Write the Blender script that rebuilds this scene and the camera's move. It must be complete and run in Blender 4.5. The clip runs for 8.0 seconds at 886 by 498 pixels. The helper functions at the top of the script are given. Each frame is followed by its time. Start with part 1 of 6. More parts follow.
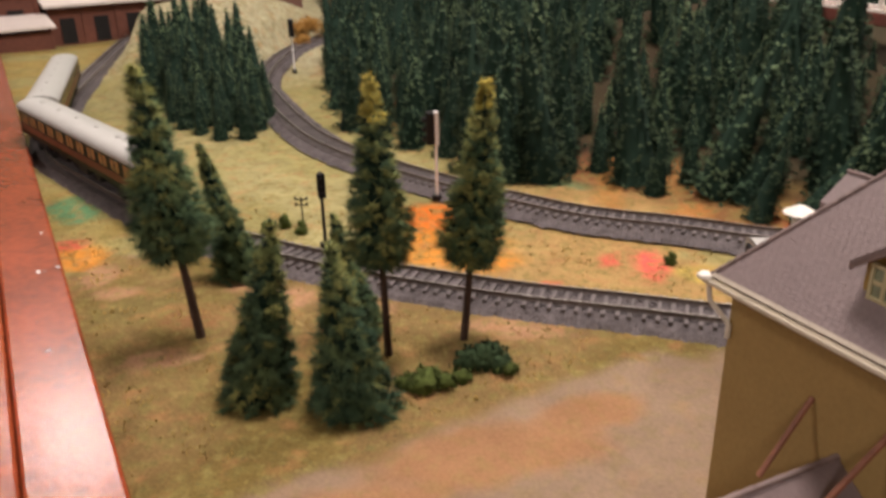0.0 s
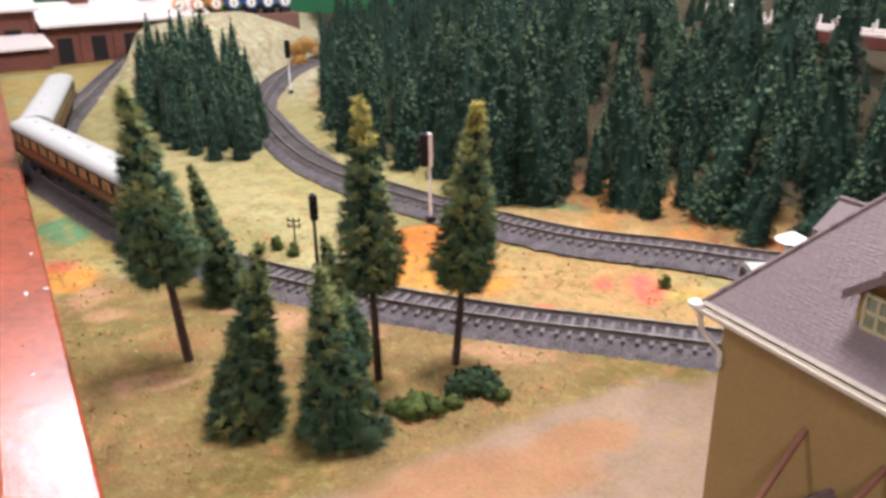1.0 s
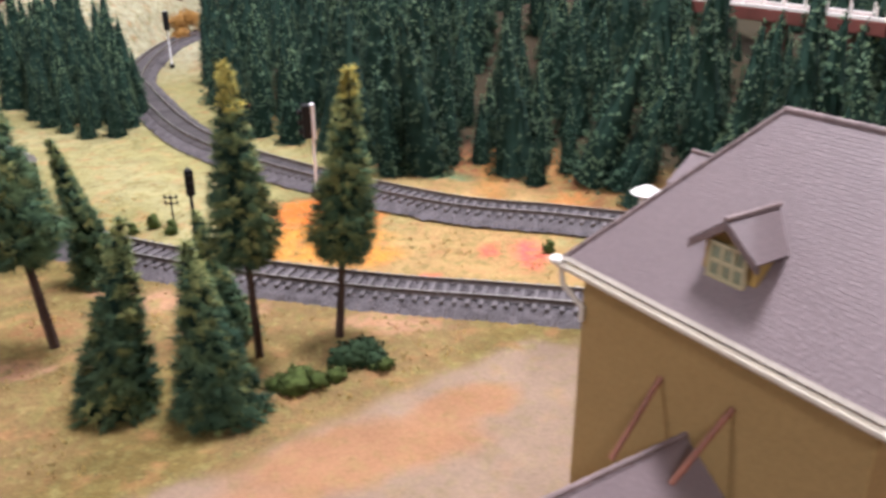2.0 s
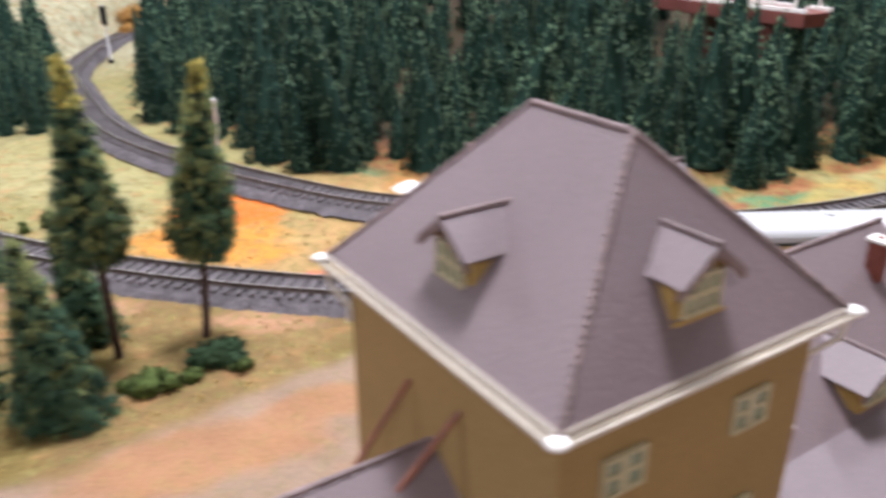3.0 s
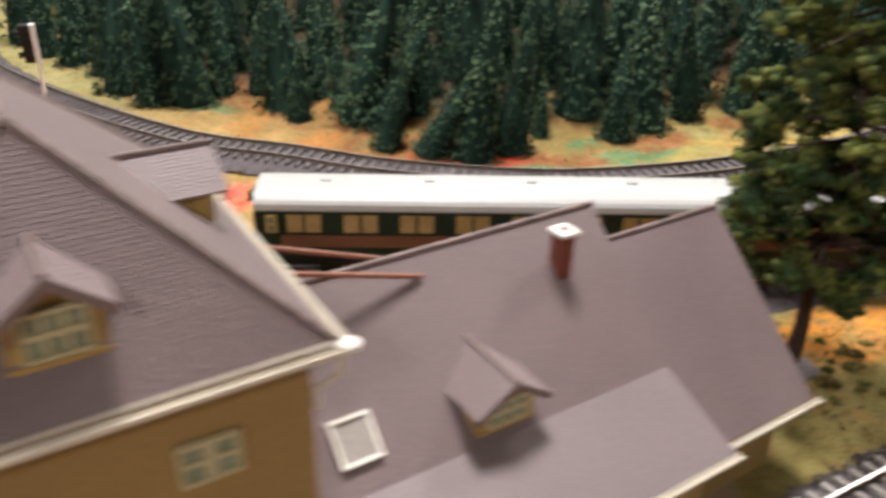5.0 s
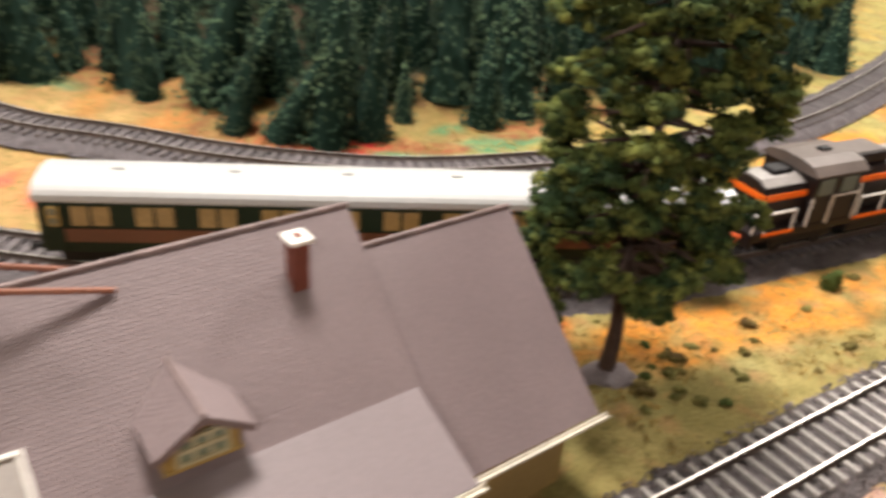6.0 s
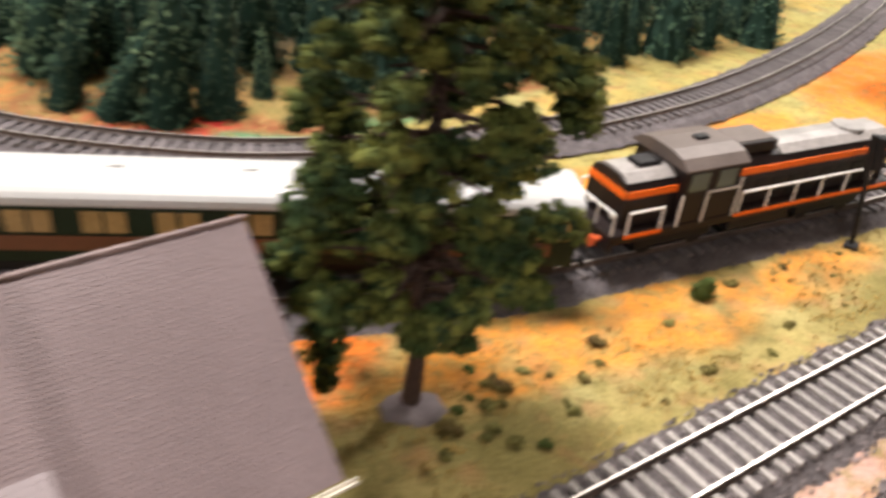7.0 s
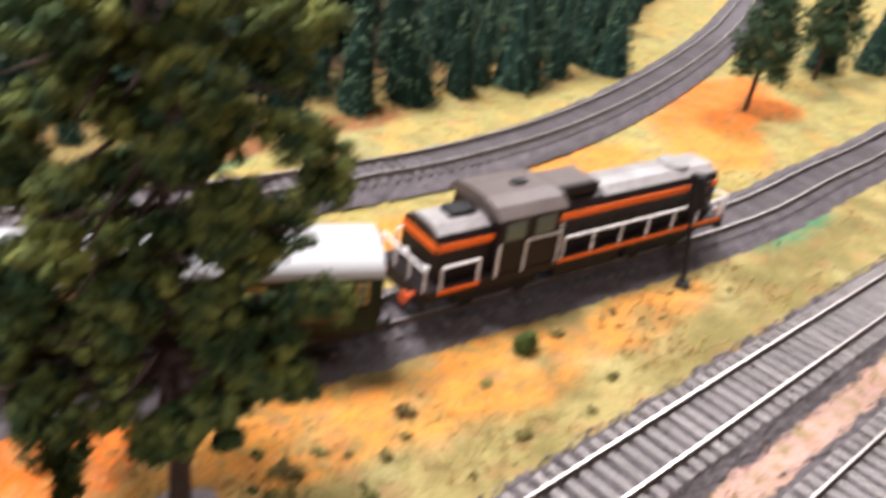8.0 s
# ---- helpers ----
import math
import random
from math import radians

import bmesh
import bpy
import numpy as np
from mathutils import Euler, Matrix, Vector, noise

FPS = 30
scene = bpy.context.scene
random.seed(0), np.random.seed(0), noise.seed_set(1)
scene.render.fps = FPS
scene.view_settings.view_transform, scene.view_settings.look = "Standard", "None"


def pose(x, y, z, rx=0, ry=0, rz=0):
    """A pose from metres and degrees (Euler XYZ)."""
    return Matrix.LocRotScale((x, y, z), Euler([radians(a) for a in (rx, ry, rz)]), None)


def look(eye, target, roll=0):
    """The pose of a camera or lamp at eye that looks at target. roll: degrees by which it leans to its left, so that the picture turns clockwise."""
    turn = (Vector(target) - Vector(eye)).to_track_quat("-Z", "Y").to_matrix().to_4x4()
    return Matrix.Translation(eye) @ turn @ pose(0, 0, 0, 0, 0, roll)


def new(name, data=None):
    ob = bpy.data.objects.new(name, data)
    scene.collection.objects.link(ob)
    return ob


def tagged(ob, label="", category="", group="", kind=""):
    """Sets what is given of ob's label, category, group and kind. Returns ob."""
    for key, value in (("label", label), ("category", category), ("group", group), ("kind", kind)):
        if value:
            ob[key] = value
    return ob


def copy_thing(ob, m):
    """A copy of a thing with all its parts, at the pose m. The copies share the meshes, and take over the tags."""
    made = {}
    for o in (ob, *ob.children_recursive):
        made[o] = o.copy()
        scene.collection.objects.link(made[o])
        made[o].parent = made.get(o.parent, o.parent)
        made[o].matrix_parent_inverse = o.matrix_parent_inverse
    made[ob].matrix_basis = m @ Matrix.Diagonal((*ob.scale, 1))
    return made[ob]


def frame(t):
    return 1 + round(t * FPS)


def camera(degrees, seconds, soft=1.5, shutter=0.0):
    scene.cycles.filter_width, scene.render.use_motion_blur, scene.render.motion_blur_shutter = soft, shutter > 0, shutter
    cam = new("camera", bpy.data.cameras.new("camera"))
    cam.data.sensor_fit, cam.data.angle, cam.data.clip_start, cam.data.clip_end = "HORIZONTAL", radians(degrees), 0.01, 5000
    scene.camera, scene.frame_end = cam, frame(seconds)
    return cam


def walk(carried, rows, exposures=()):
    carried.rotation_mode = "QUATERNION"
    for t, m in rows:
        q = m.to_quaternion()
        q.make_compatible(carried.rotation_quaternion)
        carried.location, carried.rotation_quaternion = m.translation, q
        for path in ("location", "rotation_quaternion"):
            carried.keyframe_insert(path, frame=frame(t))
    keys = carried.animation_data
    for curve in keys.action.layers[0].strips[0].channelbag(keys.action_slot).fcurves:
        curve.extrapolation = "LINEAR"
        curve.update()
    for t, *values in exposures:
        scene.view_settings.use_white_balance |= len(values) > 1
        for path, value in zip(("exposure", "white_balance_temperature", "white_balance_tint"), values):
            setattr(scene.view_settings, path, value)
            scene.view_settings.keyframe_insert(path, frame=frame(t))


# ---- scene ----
cam = camera(58.52, 8.0, soft=3.2, shutter=0.9)
PATH = [
    (0, (0.3437, 0.2539, 0.1939), (0.2156, 1.1685, -0.1897), -1.21),
    (0.5, (0.3463, 0.2564, 0.1953), (0.2042, 1.1781, -0.1657), -1.45),
    (0.8, (0.3459, 0.2570, 0.1948), (0.2136, 1.1822, -0.1610), -1.30),
    (1, (0.3460, 0.2583, 0.1941), (0.2204, 1.1825, -0.1666), -0.94),
    (1.5, (0.3472, 0.2583, 0.1918), (0.2993, 1.1843, -0.1827), 0.21),
    (1.7, (0.3490, 0.2607, 0.1898), (0.3438, 1.1828, -0.1972), -0.10),
    (2.8, (0.4008, 0.2651, 0.1873), (0.3949, 1.1856, -0.2035), -0.28),
    (3, (0.4133, 0.2688, 0.1866), (0.4246, 1.1873, -0.2086), -0.26),
    (3.2, (0.4234, 0.2741, 0.1854), (0.4429, 1.1891, -0.2176), -0.43),
    (3.5, (0.4327, 0.2825, 0.1828), (0.4397, 1.1865, -0.2446), -0.56),
    (3.8, (0.4428, 0.2902, 0.1801), (0.4293, 1.1857, -0.2648), -0.59),
    (4, (0.4488, 0.2928, 0.1790), (0.4200, 1.1806, -0.2803), -0.68),
    (4.5, (0.4781, 0.2971, 0.1804), (0.4365, 1.1784, -0.2904), -0.33),
    (4.8, (0.4996, 0.3043, 0.1845), (0.5049, 1.1819, -0.2948), 1.13),
    (5, (0.5169, 0.3048, 0.1877), (0.5326, 1.1838, -0.2889), 1.91),
    (5.2, (0.5337, 0.3053, 0.1892), (0.5229, 1.1816, -0.2924), 1.53),
    (6.3, (0.5834, 0.3402, 0.1833), (0.6958, 1.1969, -0.3201), 5.53),
    (6.5, (0.5959, 0.3490, 0.1821), (0.7019, 1.2014, -0.3300), 5.53),
    (7, (0.6385, 0.3722, 0.1785), (0.7590, 1.2114, -0.3517), 6.28),
    (7.2, (0.6468, 0.3843, 0.1732), (0.8025, 1.2236, -0.3478), 6.82),
    (7.4, (0.6528, 0.3915, 0.1700), (0.8116, 1.2306, -0.3504), 5.95),
    (7.5, (0.6569, 0.3921, 0.1702), (0.8018, 1.2374, -0.3441), 5.27),
    (7.6, (0.6617, 0.3923, 0.1709), (0.8186, 1.2332, -0.3471), 5.68),
    (7.7, (0.6666, 0.3925, 0.1725), (0.8537, 1.2280, -0.3442), 6.74),
    (7.8, (0.6712, 0.3929, 0.1753), (0.8818, 1.2257, -0.3367), 7.46),
    (8, (0.6799, 0.3944, 0.1831), (0.9153, 1.2295, -0.3140), 7.86),
]
walk(cam, [(t, look(eye, target, roll)) for t, eye, target, roll in PATH],
     [(0.0, -0.54, 7150, 21), (0.25, -0.35, 6750, 18), (0.6, 0.06, 6300, 20), (1.5, 0.10, 5900, 20), (3.0, 0.14, 5650, 17), (4.0, 0.08, 5900, 17), (5.0, -0.02, 6400, 12), (6.5, 0.23, 6750, 12), (7.2, 0.23, 6450, 15), (8.0, 0.26, 6050, 18)])

# ---------------------------------------------------------------- light
scene.view_settings.exposure = 0.0
world = bpy.data.worlds.new("room_glow")
scene.world = world
world.use_nodes = True
world.node_tree.nodes["Background"].inputs["Color"].default_value = (1.0, 0.93, 0.86, 1)
world.node_tree.nodes["Background"].inputs["Strength"].default_value = 0.35


def area_lamp(name, place, target, sx, sy, watts, colour):
    data = bpy.data.lights.new(name, "AREA")
    data.shape, data.size, data.size_y = "RECTANGLE", sx, sy
    data.energy, data.color = watts, colour
    ob = new(name, data)
    ob.matrix_world = look(place, target)
    return ob


# No lamp is seen: first two follow shadows and board glare, rest are fill.
LAMPS = [((0.45, 0.86), 37), ((-1.16, 2.24), 22), ((1.75, 1.75), 42), ((0.20, -1.30), 23), ((-1.6, 0.1), 26), ((0.8, 2.5), 9)]
for (lx, ly), watts in LAMPS:
    area_lamp("unseen_ceiling_light", (lx, ly, 1.40), (lx, ly, 0), 0.34, 0.34, watts, (1.0, 0.955, 0.90))


# ---------------------------------------------------------------- materials
def material(name, colour, rough=0.7, metal=0.0, var=0.25, scale=60.0, fine=600.0, bump=0.2, spec=0.5, depth=0.001, attr="", per_object=0.0, emit=0.0, warm=None, island=0.0):
    m = bpy.data.materials.new(name)
    m.use_nodes = True
    nt = m.node_tree
    n, l = nt.nodes, nt.links
    bsdf = n["Principled BSDF"]
    bsdf.inputs["Roughness"].default_value = rough
    bsdf.inputs["Metallic"].default_value = metal
    bsdf.inputs["Specular IOR Level"].default_value = spec
    geo = n.new("ShaderNodeNewGeometry")
    big = n.new("ShaderNodeTexNoise")
    big.inputs["Scale"].default_value = scale
    big.inputs["Detail"].default_value = 4
    small = n.new("ShaderNodeTexNoise")
    small.inputs["Scale"].default_value = fine
    small.inputs["Detail"].default_value = 3
    l.new(geo.outputs["Position"], big.inputs["Vector"])
    l.new(geo.outputs["Position"], small.inputs["Vector"])
    add = n.new("ShaderNodeMath")
    add.operation = "ADD"
    l.new(big.outputs["Fac"], add.inputs[0])
    l.new(small.outputs["Fac"], add.inputs[1])
    ramp = n.new("ShaderNodeMapRange")
    ramp.inputs["From Min"].default_value, ramp.inputs["From Max"].default_value = 0.6, 1.4
    ramp.inputs["To Min"].default_value, ramp.inputs["To Max"].default_value = 1 - var, 1 + var
    l.new(add.outputs[0], ramp.inputs["Value"])
    value = ramp.outputs[0]
    if per_object:
        info = n.new("ShaderNodeObjectInfo")
        rr = n.new("ShaderNodeMapRange")
        rr.inputs["To Min"].default_value, rr.inputs["To Max"].default_value = 1 - per_object, 1 + per_object
        l.new(info.outputs["Random"], rr.inputs["Value"])
        mu = n.new("ShaderNodeMath")
        mu.operation = "MULTIPLY"
        l.new(value, mu.inputs[0])
        l.new(rr.outputs[0], mu.inputs[1])
        value = mu.outputs[0]
    if island:
        rr = n.new("ShaderNodeMapRange")
        rr.inputs["To Min"].default_value, rr.inputs["To Max"].default_value = 1 - island, 1 + island
        l.new(geo.outputs["Random Per Island"], rr.inputs["Value"])
        mu = n.new("ShaderNodeMath")
        mu.operation = "MULTIPLY"
        l.new(value, mu.inputs[0])
        l.new(rr.outputs[0], mu.inputs[1])
        value = mu.outputs[0]
    mix = n.new("ShaderNodeVectorMath")
    mix.operation = "SCALE"
    if attr:
        at = n.new("ShaderNodeAttribute")
        at.attribute_name = attr
        # olive and rusty flecks, sparse on the sand
        source = at.outputs["Color"]
        for size, low, colour2, most in ((130.0, 0.48, (0.20, 0.165, 0.055, 1), 0.65), (70.0, 0.53, (0.34, 0.17, 0.075, 1), 0.5), (190.0, 0.55, (0.34, 0.29, 0.11, 1), 0.35), (260.0, 0.58, (0.10, 0.085, 0.035, 1), 0.5)):
            speck = n.new("ShaderNodeTexNoise")
            speck.inputs["Scale"].default_value, speck.inputs["Detail"].default_value = size, 3
            l.new(geo.outputs["Position"], speck.inputs["Vector"])
            cut = n.new("ShaderNodeMapRange")
            cut.inputs["From Min"].default_value, cut.inputs["From Max"].default_value = low, low + 0.16
            cut.inputs["To Max"].default_value = most
            l.new(speck.outputs["Fac"], cut.inputs["Value"])
            share = n.new("ShaderNodeMath")
            share.operation = "MULTIPLY"
            l.new(cut.outputs[0], share.inputs[0])
            l.new(at.outputs["Alpha"], share.inputs[1])
            two = n.new("ShaderNodeMix")
            two.data_type = "RGBA"
            two.inputs["B"].default_value = colour2
            l.new(share.outputs[0], two.inputs["Factor"])
            l.new(source, two.inputs["A"])
            source = two.outputs["Result"]
        l.new(source, mix.inputs[0])
    elif warm:
        two = n.new("ShaderNodeMix")
        two.data_type = "RGBA"
        two.inputs["A"].default_value = (*colour, 1)
        two.inputs["B"].default_value = (*warm, 1)
        tone = n.new("ShaderNodeMapRange")
        tone.inputs["From Min"].default_value, tone.inputs["From Max"].default_value = 0.36, 0.64
        l.new(big.outputs["Fac"], tone.inputs["Value"])
        l.new(tone.outputs[0], two.inputs["Factor"])
        l.new(two.outputs["Result"], mix.inputs[0])
    else:
        mix.inputs[0].default_value = colour
    if attr:
        calm = n.new("ShaderNodeMix")
        calm.inputs[2].default_value = 1.0
        keep = n.new("ShaderNodeMapRange")
        keep.inputs["To Min"].default_value = 0.35
        l.new(at.outputs["Alpha"], keep.inputs["Value"])
        l.new(keep.outputs[0], calm.inputs[0])
        l.new(value, calm.inputs[3])
        value = calm.outputs[0]
    l.new(value, mix.inputs["Scale"])
    l.new(mix.outputs[0], bsdf.inputs["Base Color"])
    if bump:
        b = n.new("ShaderNodeBump")
        b.inputs["Strength"].default_value, b.inputs["Distance"].default_value = bump, depth
        l.new(small.outputs["Fac"], b.inputs["Height"])
        if attr:
            weak = n.new("ShaderNodeMapRange")
            weak.inputs["To Min"].default_value, weak.inputs["To Max"].default_value = 0.18, bump
            l.new(at.outputs["Alpha"], weak.inputs["Value"])
            l.new(weak.outputs[0], b.inputs["Strength"])
        l.new(b.outputs[0], bsdf.inputs["Normal"])
    if emit:
        bsdf.inputs["Emission Color"].default_value = (*colour, 1)
        bsdf.inputs["Emission Strength"].default_value = emit
    return m


M_GROUND = material("flock_ground", (0.4, 0.3, 0.12), 0.95, var=0.34, scale=45, fine=620, bump=0.6, depth=0.0018, attr="soil", spec=0.15)
M_BALLAST = material("ballast", (0.118, 0.104, 0.109), 0.9, var=0.5, scale=150, fine=900, bump=1.0, depth=0.0015, spec=0.2)
M_BALLAST_PALE = material("mixed_ballast", (0.115, 0.100, 0.102), 0.9, var=0.6, scale=150, fine=900, bump=1.0, depth=0.0015, spec=0.2)
M_SLEEPER = material("sleeper", (0.120, 0.105, 0.107), 0.75, var=0.25, fine=900, per_object=0.2)
M_SLEEPER_PALE = material("sleeper_concrete", (0.37, 0.345, 0.325), 0.8, var=0.25, fine=900, per_object=0.15)
M_STONE = material("ballast_stones", (0.145, 0.122, 0.122), 0.9, var=0.5, scale=200, fine=900, bump=0.3, island=0.65, spec=0.2)
M_RAIL = material("rail_steel", (0.50, 0.455, 0.42), 0.36, 0.6, var=0.1, fine=300, bump=0.05)
M_RAIL_WEB = material("rail_web", (0.10, 0.075, 0.065), 0.7, 0.3, var=0.3, fine=300, bump=0.05)
M_BOARD = material("varnished_red_board", (0.27, 0.052, 0.020), 0.23, var=0.42, scale=26, fine=170, bump=0.36, depth=0.0006, spec=0.40)
M_NEEDLE = material("conifer_needles", (0.041, 0.086, 0.055), 0.85, var=0.28, scale=40, fine=400, bump=0, per_object=0.4, spec=0.2, warm=(0.074, 0.112, 0.060))
M_NEEDLE_NEAR = material("conifer_needles_near", (0.050, 0.106, 0.062), 0.85, var=0.45, scale=60, fine=500, bump=0, per_object=0.2, spec=0.2, warm=(0.095, 0.140, 0.060))
# Paler needle copies, used towards the tops to put top light into colour.
M_NEEDLE_LIT = material("conifer_needles_lit_olive", (0.110, 0.170, 0.100), 0.85, var=0.28, scale=40, fine=400, bump=0, per_object=0.4, spec=0.2, warm=(0.115, 0.165, 0.085))
M_NEEDLE_NEAR_LIT = material("conifer_needles_near_lit", (0.16, 0.20, 0.075), 0.85, var=0.45, scale=60, fine=500, bump=0, spec=0.2, warm=(0.24, 0.24, 0.08))
# Near-black copy for crown cores: inner shade put into the colour.
M_NEEDLE_SHADE = material("conifer_shaded_inner_needles", (0.013, 0.030, 0.021), 0.9, var=0.3, scale=60, fine=500, bump=0, spec=0.1)
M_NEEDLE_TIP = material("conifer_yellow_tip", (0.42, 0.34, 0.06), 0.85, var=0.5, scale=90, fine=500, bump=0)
M_BARK = material("bark", (0.060, 0.034, 0.025), 0.9, var=0.4, scale=200, fine=900, bump=0.6)
M_LEAF = material("olive_foliage", (0.036, 0.068, 0.022), 0.85, var=0.5, scale=70, fine=400, bump=0, spec=0.2, warm=(0.180, 0.192, 0.045))
M_BUSH = material("bush_foliage", (0.080, 0.110, 0.028), 0.9, var=0.5, scale=120, fine=600, bump=0, spec=0.2)
M_TUFT = material("brown_flock_tuft", (0.13, 0.085, 0.030), 0.9, var=0.5, scale=120, fine=600, bump=0, spec=0.2, warm=(0.19, 0.17, 0.05))
M_TUFT_OLIVE = material("olive_flock_tuft", (0.15, 0.150, 0.045), 0.9, var=0.5, scale=120, fine=600, bump=0, spec=0.2, warm=(0.21, 0.185, 0.06))
# Own colour of bush and small trees; also painted shade inside the oak.
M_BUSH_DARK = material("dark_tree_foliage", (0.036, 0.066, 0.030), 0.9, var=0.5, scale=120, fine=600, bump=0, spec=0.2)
M_BUSH_ORANGE = material("bush_autumn", (0.40, 0.21, 0.05), 0.9, var=0.4, scale=120, fine=600, bump=0)
M_PLASTER = material("ochre_plaster", (0.315, 0.208, 0.076), 0.85, var=0.12, scale=40, fine=700, bump=0.15)
M_TILE = material("brown_roof_tiles", (0.197, 0.150, 0.153), 0.55, var=0.14, scale=30, fine=900, bump=0.25, depth=0.0004)
M_TILE_DARK = material("brown_ridge_tiles", (0.19, 0.138, 0.132), 0.65, var=0.2, scale=60, fine=900, bump=0.25, per_object=0.2)
# Slightly paler than the tiles: light on the flatter roof put into colour.
M_TILE_LOW = material("lightened_flat_roofing", (0.205, 0.165, 0.172), 0.6, var=0.1, scale=25, fine=900, bump=0.15, depth=0.0003)
M_EAVES = material("dull_cream_board", (0.42, 0.37, 0.31), 0.55, var=0.15, scale=80, fine=500, bump=0.1)
M_CREAM = material("cream_gutter", (0.64, 0.59, 0.50), 0.45, var=0.12, scale=60, fine=400, bump=0.05)
M_FRAME = material("cream_window_frame", (0.48, 0.43, 0.26), 0.5, var=0.1, bump=0.05)
M_YELLOW = material("ochre_dormer_wall", (0.40, 0.265, 0.075), 0.7, var=0.12, bump=0.1)
M_GLASS_PALE = material("pale_dormer_glass", (0.22, 0.26, 0.18), 0.15, var=0.3, scale=150, bump=0)
M_GLASS = material("window_glass", (0.13, 0.15, 0.12), 0.08, var=0.1, bump=0)
M_SKYLIGHT = material("pale_skylight_glass", (0.36, 0.33, 0.31), 0.2, var=0.15, scale=150, bump=0)
M_CHIMNEY = material("chimney_brick", (0.16, 0.042, 0.026), 0.8, var=0.25, scale=90, fine=600)
M_WHITE = material("white_cap", (0.80, 0.77, 0.72), 0.5, var=0.08, bump=0.05)
M_COPPER = material("red_brown_rod", (0.23, 0.085, 0.05), 0.5, var=0.25, scale=150, bump=0.05)
M_COACH_ROOF = material("white_coach_roof", (0.41, 0.41, 0.405), 0.4, var=0.06, scale=30, fine=300, bump=0.04)
M_COACH_GREEN = material("dark_green_coach", (0.010, 0.020, 0.010), 0.5, var=0.2, bump=0.05, spec=0.2)
M_COACH_BROWN = material("brown_coach_band", (0.12, 0.042, 0.018), 0.45, var=0.2, bump=0.05)
M_COACH_WINDOW = material("amber_window", (0.30, 0.20, 0.08), 0.15, var=0.25, scale=120, bump=0)
M_BLACK = material("black_plastic", (0.012, 0.011, 0.012), 0.6, var=0.3, bump=0.1, spec=0.25)
M_LOCO = material("dark_brown_loco", (0.013, 0.008, 0.008), 0.5, var=0.2, bump=0.05, spec=0.25)
M_LOCO_ORANGE = material("orange_stripe", (0.86, 0.150, 0.012), 0.5, var=0.1, bump=0, spec=0.2)
M_LOCO_TOP = material("light_grey_bonnet_top", (0.27, 0.25, 0.24), 0.34, var=0.4, scale=90, bump=0.08, spec=0.5)
M_LOCO_ROOF = material("grey_loco_roof", (0.115, 0.092, 0.083), 0.5, var=0.25, bump=0.05, spec=0.25)
M_RAILING = material("white_handrail", (0.78, 0.76, 0.74), 0.4, var=0.05, bump=0)
M_RED = material("red_buffer", (0.65, 0.11, 0.03), 0.45, var=0.1, bump=0)
M_LAMP = material("headlamp", (1.0, 0.75, 0.45), 0.3, var=0.0, bump=0, emit=6.0)
M_MAST = material("pale_mast", (0.86, 0.86, 0.88), 0.5, var=0.1, bump=0)
M_BRICK = material("red_brown_brick_wall", (0.13, 0.045, 0.030), 0.85, var=0.3, scale=40, fine=300, bump=0.3)
M_ROOF_WHITE = material("whitish_flat_roof", (0.66, 0.60, 0.58), 0.7, var=0.12, scale=20, fine=200)
M_WALL_GREEN = material("green_wall_paint", (0.012, 0.14, 0.05), 0.7, var=0.1, scale=3, fine=30)
M_WALL_ROOM = material("brown_room_wall", (0.16, 0.08, 0.06), 0.8, var=0.15, scale=3, fine=30)
M_WALL_PALE = material("pale_room_wall", (0.62, 0.56, 0.49), 0.8, var=0.1, scale=3, fine=30)
M_CEILING = material("white_ceiling", (0.75, 0.72, 0.68), 0.9, var=0.05, scale=3, fine=30)
M_FLOOR = material("room_floor", (0.25, 0.17, 0.13), 0.6, var=0.2, scale=5, fine=50)
M_CEMENT = material("grey_plaster_mound", (0.19, 0.160, 0.165), 0.9, var=0.2, scale=100, fine=500, bump=0.5)
M_TANK_BLUE = material("blue_tank", (0.02, 0.08, 0.32), 0.35, var=0.1, bump=0)
M_TANK_ORANGE = material("orange_tank", (0.62, 0.25, 0.06), 0.35, var=0.1, bump=0)
M_TANK_PALE = material("pale_blue_tank", (0.22, 0.34, 0.50), 0.35, var=0.1, bump=0)
M_FLOCK = material("flock_fibres", (0.34, 0.25, 0.085), 0.9, var=0.3, scale=30, fine=300, bump=0, warm=(0.42, 0.29, 0.09))
M_BRIDGE = material("red_brown_bridge", (0.15, 0.042, 0.030), 0.7, var=0.2, bump=0.1)


# ---------------------------------------------------------------- mesh helpers
def mesh_of(bm, name):
    me = bpy.data.meshes.new(name)
    bm.to_mesh(me)
    bm.free()
    return me


def part(name, bm, mat, parent=None, label="", m=None, smooth=False):
    """Links a bmesh (or a mesh) as one mesh object under a thing or a part."""
    me = bm if isinstance(bm, bpy.types.Mesh) else mesh_of(bm, name)
    if not me.materials:
        me.materials.append(mat)
    if smooth:
        me.shade_smooth()
    ob = new(name, me)
    if parent is not None:
        ob.parent = parent
    if m is not None:
        ob.matrix_basis = m
    return tagged(ob, label)


def thing(name, label, category, m=None, group="", kind=""):
    ob = new(name)
    ob.empty_display_size = 0.01
    if m is not None:
        ob.matrix_basis = m
    return tagged(ob, label, category, group, kind)


